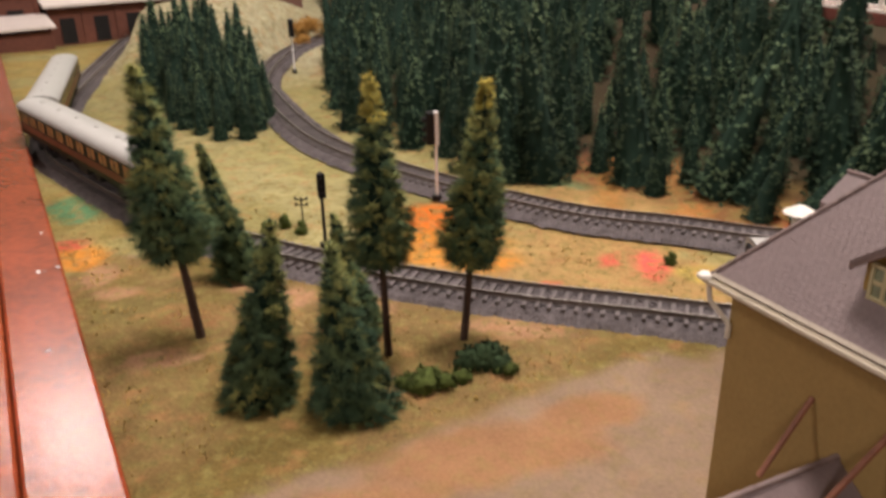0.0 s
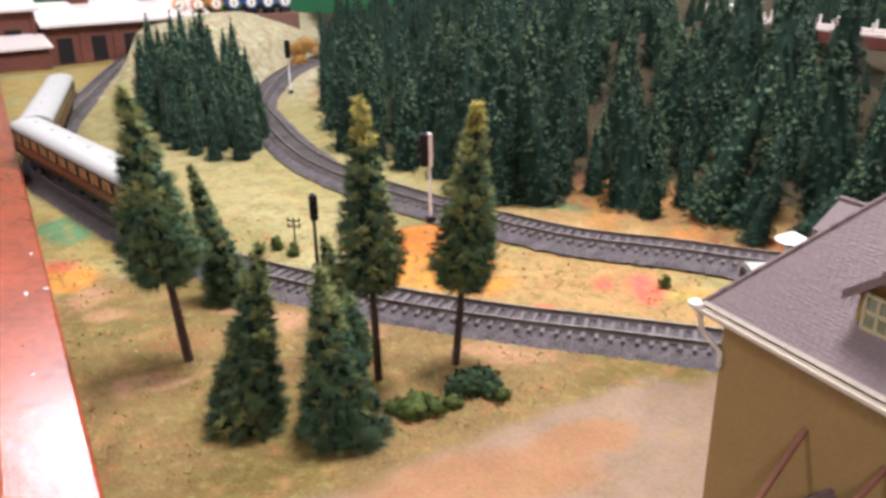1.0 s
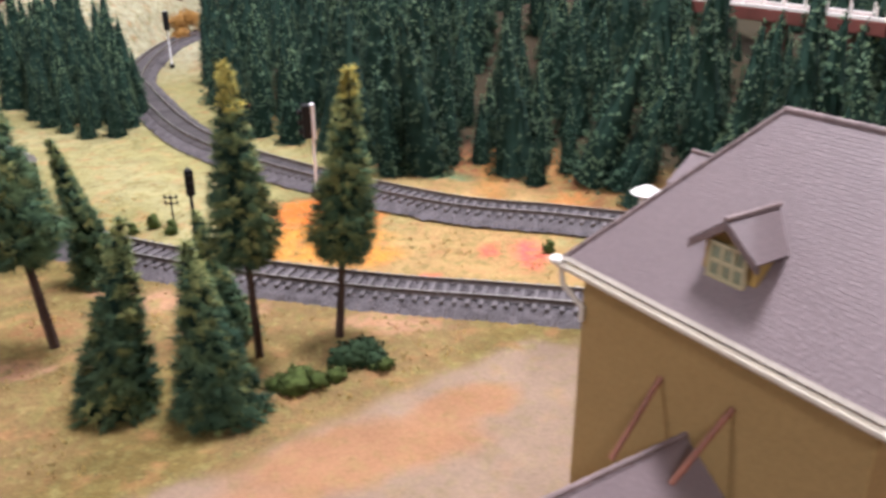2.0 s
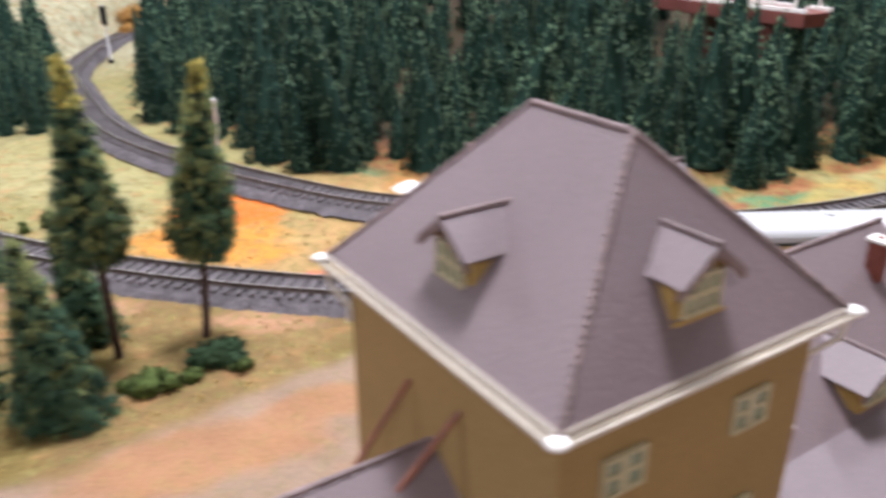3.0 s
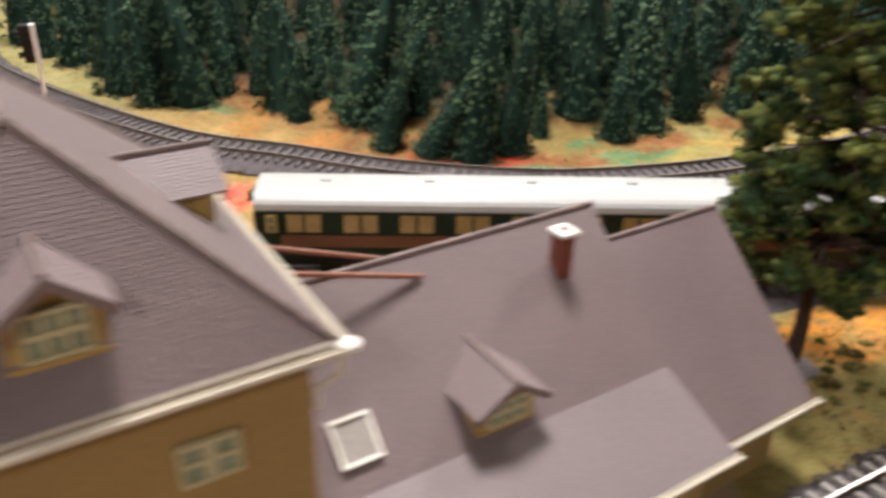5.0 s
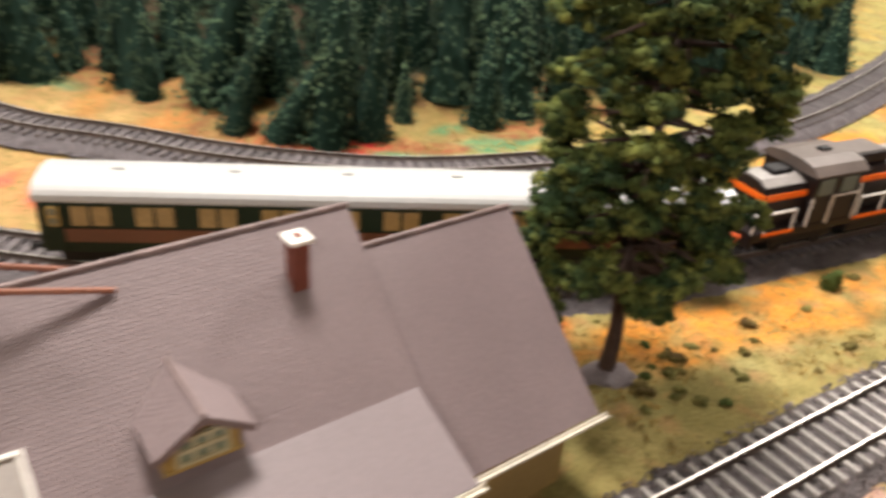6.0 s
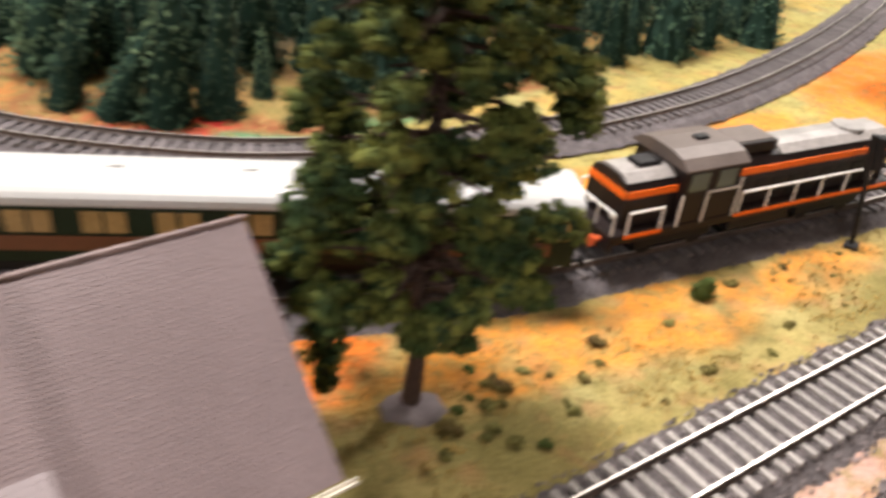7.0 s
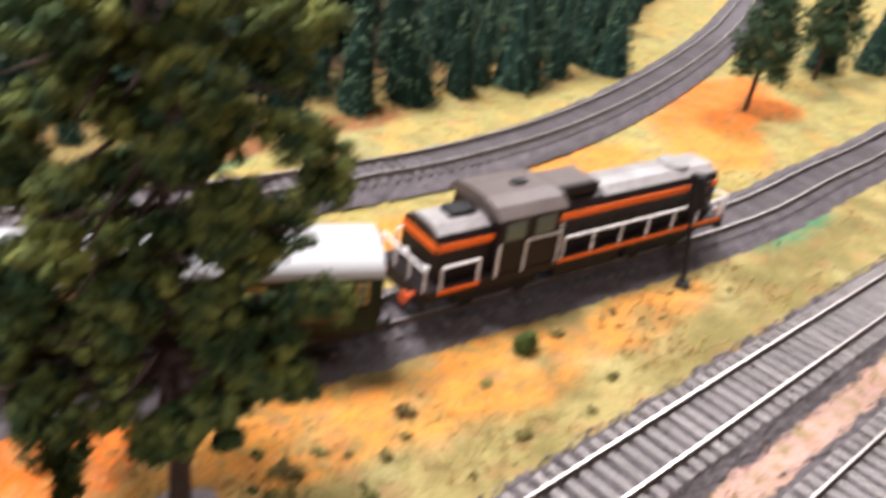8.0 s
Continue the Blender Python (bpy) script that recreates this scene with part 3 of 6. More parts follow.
# ---------------------------------------------------------------- tracks
def build_track(name, line, z, sleeper_mat, label, first, last, stones):
    t = thing(name, label, "track", kind="structure")
    d, n = sides(line)
    rng = random.Random(len(name))
    # ballast shoulder, a crowned strip with a ragged foot
    shoulder = 0.0205 if sleeper_mat is M_SLEEPER_PALE else 0.0235
    cross = [(-shoulder, -0.0015), (0.0050 - shoulder, 0.0012), (-0.0135, 0.0030), (-0.006, 0.0032), (0.0, 0.0030), (0.006, 0.0032), (0.0135, 0.0030), (shoulder - 0.0050, 0.0012), (shoulder, -0.0015)]
    verts, faces = [], []
    k = len(cross)
    for i in range(len(line)):
        for j, (o, h) in enumerate(cross):
            jit = (0.0024 * wave(i * 0.002, j * 0.37, 90) + rng.uniform(-0.0006, 0.0006)) if j in (0, 1, k - 2, k - 1) else rng.uniform(-0.0009, 0.0009)
            p = line[i] + n[i] * (o + jit)
            verts.append((p[0], p[1], z - 0.003 + h + rng.uniform(-0.0005, 0.0005)))
    for i in range(len(line) - 1):
        for j in range(k - 1):
            a = i * k + j
            faces.append((a, a + 1, a + k + 1, a + k))
    me = bpy.data.meshes.new("ballast")
    me.from_pydata(verts, [], faces)
    part("ballast", me, M_BALLAST_PALE if sleeper_mat is M_SLEEPER_PALE else M_BALLAST, t, "grey stone ballast")
    # two rails
    prof = [(-0.0011, 0.0), (0.0011, 0.0), (0.0010, 0.0004), (0.0003, 0.0006), (0.0003, 0.0016), (0.00038, 0.0018), (0.00038, 0.0025), (-0.00038, 0.0025), (-0.00038, 0.0018), (-0.0003, 0.0016), (-0.0003, 0.0006), (-0.0010, 0.0004)]
    for side in (-1, 1):
        verts, faces, q = [], [], len(prof)
        for i in range(0, len(line), 2):
            for o, h in prof:
                p = line[i] + n[i] * (side * 0.0084 + o)
                verts.append((p[0], p[1], z + 0.0016 + h))
        m = len(verts) // q
        for i in range(m - 1):
            for j in range(q):
                faces.append((i * q + j, i * q + (j + 1) % q, (i + 1) * q + (j + 1) % q, (i + 1) * q + j))
        me = bpy.data.meshes.new("rail")
        me.from_pydata(verts, [], faces)
        me.materials.append(M_RAIL_WEB)
        me.materials.append(M_RAIL)
        me.polygons.foreach_set("material_index", np.array([1 if j % q == 6 else 0 for j in range(len(faces))], dtype=np.int32))
        part("rail", me, M_RAIL, t, "bright worn steel rail")
    # loose stones on the ballast
    verts, faces, far_along = [], [], np.arange(len(line)) * 0.002
    for _ in range(stones):
        s = rng.uniform(first, min(last, far_along[-1]))
        i = min(len(line) - 1, int(s / 0.002))
        o = rng.choice((-1, 1)) * (rng.uniform(0.010, shoulder + 0.001) if rng.random() < 0.8 else rng.uniform(0.0, 0.0072))
        p = line[i] + n[i] * o
        high = z + 0.0002 if abs(o) < 0.0135 else z - 0.0003 - (abs(o) - 0.0135) * 0.40
        r = rng.uniform(0.0004, 0.0010)
        k = len(verts)
        for dx, dy, dz in ((1, 0, 0), (0, 1, 0), (-1, 0, 0), (0, -1, 0), (0, 0, 1), (0, 0, -1)):
            verts.append((p[0] + r * (dx + rng.uniform(-0.35, 0.35)), p[1] + r * (dy + rng.uniform(-0.35, 0.35)), high + r * 0.8 * (dz + rng.uniform(-0.3, 0.3))))
        faces += [(k + a, k + b, k + 4) for a, b in ((0, 1), (1, 2), (2, 3), (3, 0))] + [(k + b, k + a, k + 5) for a, b in ((0, 1), (1, 2), (2, 3), (3, 0))]
    me = bpy.data.meshes.new("ballast_stones")
    me.from_pydata(verts, [], faces)
    tagged(part("ballast_stones", me, M_STONE, t, "loose grey and brown ballast stones"), kind="stuff")
    # sleepers
    slim = 0.0008 if sleeper_mat is M_SLEEPER_PALE else 0.0011
    bm = boxed((-slim, -0.0150, 0), (slim, 0.0150, 0.0020), 0.0003)
    me = mesh_of(bm, "sleeper")
    me.materials.append(sleeper_mat)
    for s in np.arange(first, min(last, far_along[-1]), 0.0069):
        i = int(s / 0.002)
        x, y = np.interp(s, far_along, line[:, 0]), np.interp(s, far_along, line[:, 1])
        part("sleeper", me, sleeper_mat, t, m=Matrix.Translation((x, y, z - 0.0003)) @ Matrix.Rotation(math.atan2(d[i][1], d[i][0]) + rng.uniform(-0.03, 0.03), 4, "Z"))
    return t


# ---------------------------------------------------------------- the station
BUILD = Matrix.Translation((0.3863, 0.4481, 0)) @ Matrix.Rotation(math.atan2(-0.84484, 0.53502), 4, "Z")


TILE_RNG = random.Random(12)


def roof_slope(bm, bl, br, tl, tr, rows, lift=0.00008, thick=0.0012):
    """A slope of lapped tile courses between its lower and upper edges."""
    bl, br, tl, tr = (Vector(p) for p in (bl, br, tl, tr))
    nrm = (br - bl).cross(tl - bl).normalized()
    if nrm.z < 0:
        nrm = -nrm
    for i in range(rows):
        s0, s1 = i / rows, (i + 1) / rows
        a, b = bl.lerp(tl, s0), br.lerp(tr, s0)
        c, d = br.lerp(tr, s1), bl.lerp(tl, s1)
        count = max(1, int((b - a).length / 0.0018))
        half = 0.5 / count if i % 2 else 0.0
        sheet = [bm.verts.new(p - nrm * 0.00008) for p in (a, b, c, d)]
        if (c - d).length > 1e-5:
            bm.faces.new(sheet)
        cuts = [0.0] + [min(1.0, (k + 1) / count - half) for k in range(count)] + ([1.0] if half else [])
        for f0, f1 in zip(cuts[:-1], cuts[1:]):
            up = nrm * lift * TILE_RNG.uniform(0.75, 1.25)
            gap = 0.07 * (f1 - f0)
            low = (a.lerp(b, f0 + gap), a.lerp(b, f1 - gap))
            q = [bm.verts.new(p) for p in (low[0] + up, low[1] + up, d.lerp(c, f1 - gap * 0.5), d.lerp(c, f0 + gap * 0.5))]
            w = [bm.verts.new(p) for p in low]
            bm.faces.new(q)
            bm.faces.new((w[0], w[1], q[1], q[0]))
    dn = -nrm * thick
    under = [bm.verts.new(p + dn) for p in (bl, br, tr, tl)]
    if (tl - tr).length > 1e-5:
        bm.faces.new(under[::-1])
    top = [bm.verts.new(p) for p in (bl, br, tr, tl)]
    for i in range(4):
        j = (i + 1) % 4
        if (top[i].co - top[j].co).length > 1e-6:
            bm.faces.new((top[i], under[i], under[j], top[j]))
    bmesh.ops.remove_doubles(bm, verts=bm.verts, dist=1e-6)
    return bm


def ridge_tiles(parent, a, b, count, r=0.0016, mat=None):
    a, b = Vector(a), Vector(b)
    step = (b - a) / count
    turn = (b - a).to_track_quat("Z", "Y").to_matrix().to_4x4()
    bm = bmesh.new()
    bmesh.ops.create_cone(bm, cap_ends=True, segments=8, radius1=r * 1.12, radius2=r * 0.90, depth=step.length * 1.1)
    me = mesh_of(bm, "ridge_tile")
    me.materials.append(mat or M_TILE_DARK)
    for i in range(count):
        part("ridge_tile", me, M_TILE_DARK, parent, m=Matrix.Translation(a + step * (i + 0.5)) @ turn)


def window_part(parent, origin, across, up, out, w, h, cols, rows, frame_w=0.0006, name="window", glass=None):
    """A casement window: glass, an outer frame and glazing bars. origin: its lower corner."""
    o, ax, uz, ot = Vector(origin), Vector(across), Vector(up), Vector(out)
    m = Matrix((ax.to_4d(), uz.to_4d(), ot.to_4d(), (0, 0, 0, 1))).transposed()
    m.translation = o
    for k in range(3):
        m[3][k] = 0
    holder = part(name, boxed((0, 0, -0.0002), (w, h, 0.0004)), glass or M_GLASS, parent, "dark glass window in a cream frame", m=m)
    bm = bmesh.new()
    f = frame_w
    for lo, hi in (((-f, -f, 0), (w + f, 0.0002, 0.0011)), ((-f, h - 0.0002, 0), (w + f, h + f, 0.0011)), ((-f, 0.0002, 0), (0.0002, h - 0.0002, 0.0011)), ((w - 0.0002, 0.0002, 0), (w + f, h - 0.0002, 0.0011))):
        box(bm, lo, hi)
    part("frame", bm, M_FRAME, holder)
    bm = bmesh.new()
    for i in range(1, cols):
        x = w * i / cols
        half = 0.0011 if cols == 2 else 0.0004
        box(bm, (x - half, 0, 0.0003), (x + half, h, 0.0009))
    for i in range(1, rows):
        y = h * i / rows
        box(bm, (0, y - 0.0005, 0.0003), (w, y + 0.0005, 0.00085))
    part("glazing_bar", bm, M_FRAME, holder)
    return holder


def dormer(parent, m, w=0.0138, h_wall=0.0094, rise=0.0054, depth=0.020, e=0.0019):
    """A gabled dormer. Local: x across, y out of the slope (front at 0), z up from the foot of its front."""
    d = thing("dormer", "", "")
    d.parent = parent
    d.matrix_basis = m
    hw = w / 2
    bm = bmesh.new()
    prism(bm, [(-hw, 0), (hw, 0), (hw, h_wall), (0, h_wall + rise * 0.92), (-hw, h_wall)], "y", -depth, 0)
    part("body", bm, M_YELLOW, d, "ochre dormer wall")
    for sgn in (-1, 1):
        bm = bmesh.new()
        k = rise / hw
        roof_slope(bm, (sgn * (hw + e), -depth - 0.004, h_wall - e * k + 0.0012), (sgn * (hw + e), 0.0035, h_wall - e * k + 0.0012), (0, -depth - 0.004, h_wall + rise + 0.0012), (0, 0.0035, h_wall + rise + 0.0012), 13, 0.0001, 0.0008)
        part("roof", bm, M_TILE, d, "brown tiled dormer roof")
        bm = bmesh.new()
        prism(bm, [(sgn * (hw + e), h_wall - e * k - 0.001), (sgn * (hw + e), h_wall - e * k + 0.0011), (0, h_wall + rise + 0.0011), (0, h_wall + rise - 0.001)], "y", 0.0022, 0.0034)
        part("bargeboard", bm, M_TILE_DARK, d, "dark bargeboard")
    part("ridge", rod(bmesh.new(), (0, -depth - 0.002, h_wall + rise + 0.0014), (0, 0.0036, h_wall + rise + 0.0014), 0.0006), M_TILE_DARK, d)
    window_part(d, (-hw * 0.64, 0.0003, 0.0018), (1, 0, 0), (0, 0, 1), (0, 1, 0), w * 0.64, h_wall * 0.78, 3, 2, 0.0005, glass=M_GLASS_PALE)
    part("sill", boxed((-hw - 0.0002, -0.0004, -0.0002), (hw + 0.0002, 0.0009, 0.0008), 0.0002), M_YELLOW, d)
    return d


def gutter(parent, a, b, label="cream gutter"):
    """A half-round cream gutter from a to b with a knob at each end."""
    a, b = Vector(a), Vector(b)
    d = (b - a).normalized()
    out = Vector((d.y, -d.x, 0)).normalized()
    bm = bmesh.new()
    pts = [(-0.0008, 0.0006), (-0.0008, -0.0005), (-0.0004, -0.0009), (0.0006, -0.0009), (0.0011, -0.0003), (0.0011, 0.0006), (0.0008, 0.0006), (0.0007, 0.0001), (0.0003, -0.0004), (-0.0003, -0.0004), (-0.0005, 0.0006)]
    va = [bm.verts.new(a + out * o + Vector((0, 0, h))) for o, h in pts]
    vb = [bm.verts.new(b + out * o + Vector((0, 0, h))) for o, h in pts]
    for i in range(len(pts)):
        j = (i + 1) % len(pts)
        bm.faces.new((va[i], va[j], vb[j], vb[i]))
    bm.faces.new(va)
    bm.faces.new(vb[::-1])
    bmesh.ops.recalc_face_normals(bm, faces=bm.faces)
    return part("gutter", bm, M_CREAM, parent, label)


def build_station():
    st = thing("station_building", "ochre plaster model station with brown tiled roofs and dormers", "station building", BUILD)
    L, W, Z, RZ, v0, inset = 0.0875, 0.0815, 0.1075, 0.1468, 0.0397, 0.0042
    ru0, ru1 = 0.0296, 0.0603
    # tower walls
    part("wall", boxed((inset, inset, -0.004), (L - inset, W - inset, Z + 0.001), 0.0006), M_PLASTER, st, "ochre plaster tower walls")
    TL, TF, TR, TB = (0, 0, Z), (L, 0, Z), (L, W, Z), (0, W, Z)
    RL, RR = (ru0, v0, RZ), (ru1, v0, RZ)
    for q in ((TL, TF, RL, RR), (TF, TR, RR, RR), (TR, TB, RR, RL), (TB, TL, RL, RL)):
        bm = bmesh.new()
        roof_slope(bm, *q, 54)
        part("roof", bm, M_TILE, st, "brown lapped roof tiles in fine courses")
    for a in (TF, TR):
        ridge_tiles(st, a, RR, 34, 0.0007)
    for a in (TL, TB):
        ridge_tiles(st, a, RL, 34, 0.0007)
    ridge_tiles(st, RL, RR, 12, 0.0008)
    g, gz = -0.0008, Z - 0.0010
    corners = ((g, g), (L - g, g), (L - g, W - g), (g, W - g))
    for k in range(4):
        gutter(st, (*corners[k], gz), (*corners[(k + 1) % 4], gz))
    # cream board along the foot of each slope, above its gutter
    foot = (TL, TF, TR, TB)
    tops = (RL, RR, RR, RL)
    for k in range(4):
        a, b = Vector(foot[k]), Vector(foot[(k + 1) % 4])
        up_a, up_b = (Vector(tops[k]) - a) * 0.020, (Vector(tops[(k + 1) % 4]) - b) * 0.020
        nrm = (b - a).cross(up_a).normalized() * 0.0005
        bm = bmesh.new()
        low = [bm.verts.new(p) for p in (a, b, b + up_b, a + up_a)]
        high = [bm.verts.new(p.co + nrm) for p in low]
        bm.faces.new(high)
        for q in range(4):
            bm.faces.new((low[q], low[(q + 1) % 4], high[(q + 1) % 4], high[q]))
        part("eaves_board", bm, M_EAVES, st, "dull cream eaves board")
    for p in corners:
        bm = bmesh.new()
        bmesh.ops.create_uvsphere(bm, u_segments=12, v_segments=8, radius=0.0019, matrix=Matrix.LocRotScale((p[0], p[1], Z - 0.0002), None, (1.15, 1.15, 0.6)))
        part("gutter_knob", bm, M_WHITE, st, "white gutter corner knob", smooth=True)
    # cranked downpipes below two corners
    for cu, cv, su, sv in ((0.0, 0.0, 1, 1), (L, W, -1, -1)):
        bm = bmesh.new()
        a, b, c = (cu, cv, Z - 0.002), (cu + su * 0.0005, cv + sv * 0.0005, Z - 0.007), (cu + su * (inset + 0.001), cv + sv * (inset - 0.0008), Z - 0.0125)
        for p, q in ((a, b), (b, c), (c, (c[0], c[1], Z - 0.0165))):
            rod(bm, p, q, 0.0007)
        part("downpipe", bm, M_CREAM, st, "thin cream downpipe")
    # dormers on the four slopes
    dormer(st, Matrix.Translation((0.0430, 0.0095, Z + 0.0070)) @ Matrix.Rotation(math.pi, 4, "Z"))
    dormer(st, Matrix.Translation((0.0812, 0.0388, Z + 0.0080)) @ Matrix.Rotation(-math.pi / 2, 4, "Z"))
    dormer(st, Matrix.Translation((0.0430, W - 0.0095, Z + 0.0072)))
    dormer(st, Matrix.Translation((0.0075, 0.0400, Z + 0.0072)) @ Matrix.Rotation(math.pi / 2, 4, "Z"))
    # white capped vent on the hidden slope
    bm = bmesh.new()
    rod(bm, (0.0074, 0.0206, Z + 0.004), (0.0074, 0.0206, Z + 0.0165), 0.0018, seg=12)
    v = part("roof_vent", bm, M_CREAM, st, "cream vent pipe")
    bm = bmesh.new()
    rod(bm, (0.0074, 0.0206, Z + 0.0152), (0.0074, 0.0206, Z + 0.0162), 0.0024, 0.0042, 16)
    rod(bm, (0.0074, 0.0206, Z + 0.0162), (0.0074, 0.0206, Z + 0.0180), 0.0042, 0.0009, 16)
    part("cap", bm, M_WHITE, v, "white vent cap")
    # windows of the tower
    fu = L - inset
    for vv, zz in ((0.0155, 0.0855), (0.0525, 0.0855), (0.0155, 0.0565), (0.0525, 0.0565), (0.0155, 0.027), (0.0525, 0.027)):
        window_part(st, (fu + 0.0002, vv, zz), (0, 1, 0), (0, 0, 1), (1, 0, 0), 0.0098, 0.0078, 2, 2, 0.0007, glass=M_GLASS_PALE)
    # main wing with its steep roof, the low front roof and the far wing
    ridge_u, rz, k, v_a, v_b, v_c = 0.0385, 0.0904, 0.924, W - inset, 0.1855, 0.2435
    run = 0.0385
    part("wall", boxed((-0.006, v_a, -0.004), (0.0770, v_b - 0.003, 0.046), 0.0005), M_PLASTER, st, "ochre plaster wing walls")
    for sgn, rn, rows in ((1, run, 46), (-1, 0.052, 58)):
        bm = bmesh.new()
        roof_slope(bm, (ridge_u + sgn * rn, v_a, rz - rn * k), (ridge_u + sgn * rn, v_b, rz - rn * k), (ridge_u, v_a, rz), (ridge_u, v_b, rz), rows)
        part("roof", bm, M_TILE, st, "brown lapped roof tiles in fine courses")
    bm = bmesh.new()
    prism(bm, [(ridge_u - 0.046, 0.046), (ridge_u + 0.046, 0.046), (ridge_u, rz - 0.002)], "y", v_b - 0.0045, v_b - 0.003)
    part("gable", bm, M_PLASTER, st, "ochre gable wall")
    ridge_tiles(st, (ridge_u, v_a, rz), (ridge_u, v_b, rz), 26, 0.0008)
    bm = bmesh.new()
    roof_slope(bm, (0.1030, v_a, 0.0455), (0.1030, 0.1850, 0.0455), (0.0765, v_a, 0.0560), (0.0765, 0.1850, 0.0560), 18, 0.00004, 0.0018)
    part("roof", bm, M_TILE_LOW, st, "shallow front roof in a tone paled for the light it catches")
    part("wall", boxed((0.0770, v_a, -0.004), (0.0985, 0.181, 0.0455), 0.0005), M_PLASTER, st, "ochre plaster front wing wall")
    gutter(st, (0.1040, v_a, 0.0447), (0.1040, 0.1862, 0.0447))
    for vv in (0.092, 0.118, 0.144):
        window_part(st, (0.0987, vv, 0.022), (0, 1, 0), (0, 0, 1), (1, 0, 0), 0.0105, 0.012, 4, 2)
    fz, fr = 0.0763, 0.0505
    part("wall", boxed((-0.006, v_b - 0.003, -0.004), (0.0835, v_c - 0.006, 0.034), 0.0005), M_PLASTER, st, "ochre plaster far wing walls")
    bm = bmesh.new()
    prism(bm, [(ridge_u - 0.042, 0.034), (ridge_u + 0.042, 0.034), (ridge_u, fz - 0.003)], "y", v_c - 0.0075, v_c - 0.006)
    part("gable", bm, M_PLASTER, st, "ochre gable wall")
    for sgn in (1, -1):
        bm = bmesh.new()
        roof_slope(bm, (ridge_u + sgn * fr, v_b - 0.003, fz - fr * k), (ridge_u + sgn * fr, v_c, fz - fr * k), (ridge_u, v_b - 0.003, fz), (ridge_u, v_c, fz), 58, 0.00009)
        part("roof", bm, M_TILE, st, "brown lapped roof tiles in fine courses")
    ridge_tiles(st, (ridge_u, v_b, fz), (ridge_u, v_c, fz), 13, 0.0008)
    gutter(st, (ridge_u + fr + 0.0012, v_b - 0.003, fz - fr * k - 0.0010), (ridge_u + fr + 0.0012, v_c + 0.003, fz - fr * k - 0.0010))
    # chimney
    c = part("chimney", boxed((0.0474, 0.1632, 0.070), (0.0524, 0.1676, 0.0906), 0.0004), M_CHIMNEY, st, "red-brown brick chimney")
    part("cap", boxed((0.0466, 0.1624, 0.0906), (0.0532, 0.1684, 0.0919), 0.0004), M_WHITE, c, "white chimney cap")
    part("flue", boxed((0.0487, 0.1645, 0.0918), (0.0511, 0.1664, 0.0922)), M_CHIMNEY, c, "dark flue opening")
    # dormer and skylight of the main wing
    dormer(st, Matrix.Translation((0.0750, 0.1298, 0.0585)) @ Matrix.Rotation(-math.pi / 2, 4, "Z"), 0.0168, 0.0082, 0.0055, 0.022, 0.0026)
    ang = Matrix.Translation((0.0672, 0.0930, 0.0641)) @ Matrix.Rotation(math.atan(k), 4, "Y")
    sk = part("skylight", boxed((-0.0046, -0.0042, -0.0004), (0.0046, 0.0042, 0.0006)), M_SKYLIGHT, st, "pale skylight pane", m=ang)
    bm = bmesh.new()
    for lo, hi in (((-0.0056, -0.0052, 0), (0.0056, -0.0042, 0.0012)), ((-0.0056, 0.0042, 0), (0.0056, 0.0052, 0.0012)), ((-0.0056, -0.0042, 0), (-0.0046, 0.0042, 0.0012)), ((0.0046, -0.0042, 0), (0.0056, 0.0042, 0.0012))):
        box(bm, lo, hi, 0.0002)
    part("frame", bm, M_WHITE, sk, "white skylight frame")
    # tie rods from the tower to the wing roofs
    for a, b in (((0.047, v_a, 0.1020), (0.044, 0.1240, 0.0862)), ((0.036, v_a, 0.1040), (0.036, 0.1165, 0.0895)), ((0.0329, inset, 0.0883), (0.034, -0.0110, 0.0715)), ((0.0531, inset, 0.0912), (0.0505, -0.0095, 0.0752))):
        part("tie_rod", rod(bmesh.new(), a, b, 0.00075), M_COPPER, st, "thin red-brown tie rod")
    # the wing on the other side of the tower
    lu, lz, k = 0.042, 0.0775, 0.72
    for sgn, out in ((1, 0.045), (-1, 0.014)):
        bm = bmesh.new()
        roof_slope(bm, (lu + sgn * out, inset, lz - 0.045 * k), (lu + sgn * out, -0.15, lz - 0.045 * k), (lu, inset, lz), (lu, -0.15, lz), 44)
        part("roof", bm, M_TILE, st, "brown lapped roof tiles in fine courses")
    ridge_tiles(st, (lu, inset, lz), (lu, -0.15, lz), 36, 0.0008)
    part("wall", boxed((lu - 0.012, -0.146, -0.004), (lu + 0.040, inset, lz - 0.034), 0.0005), M_PLASTER, st, "ochre plaster wing walls")
    return st


build_station()


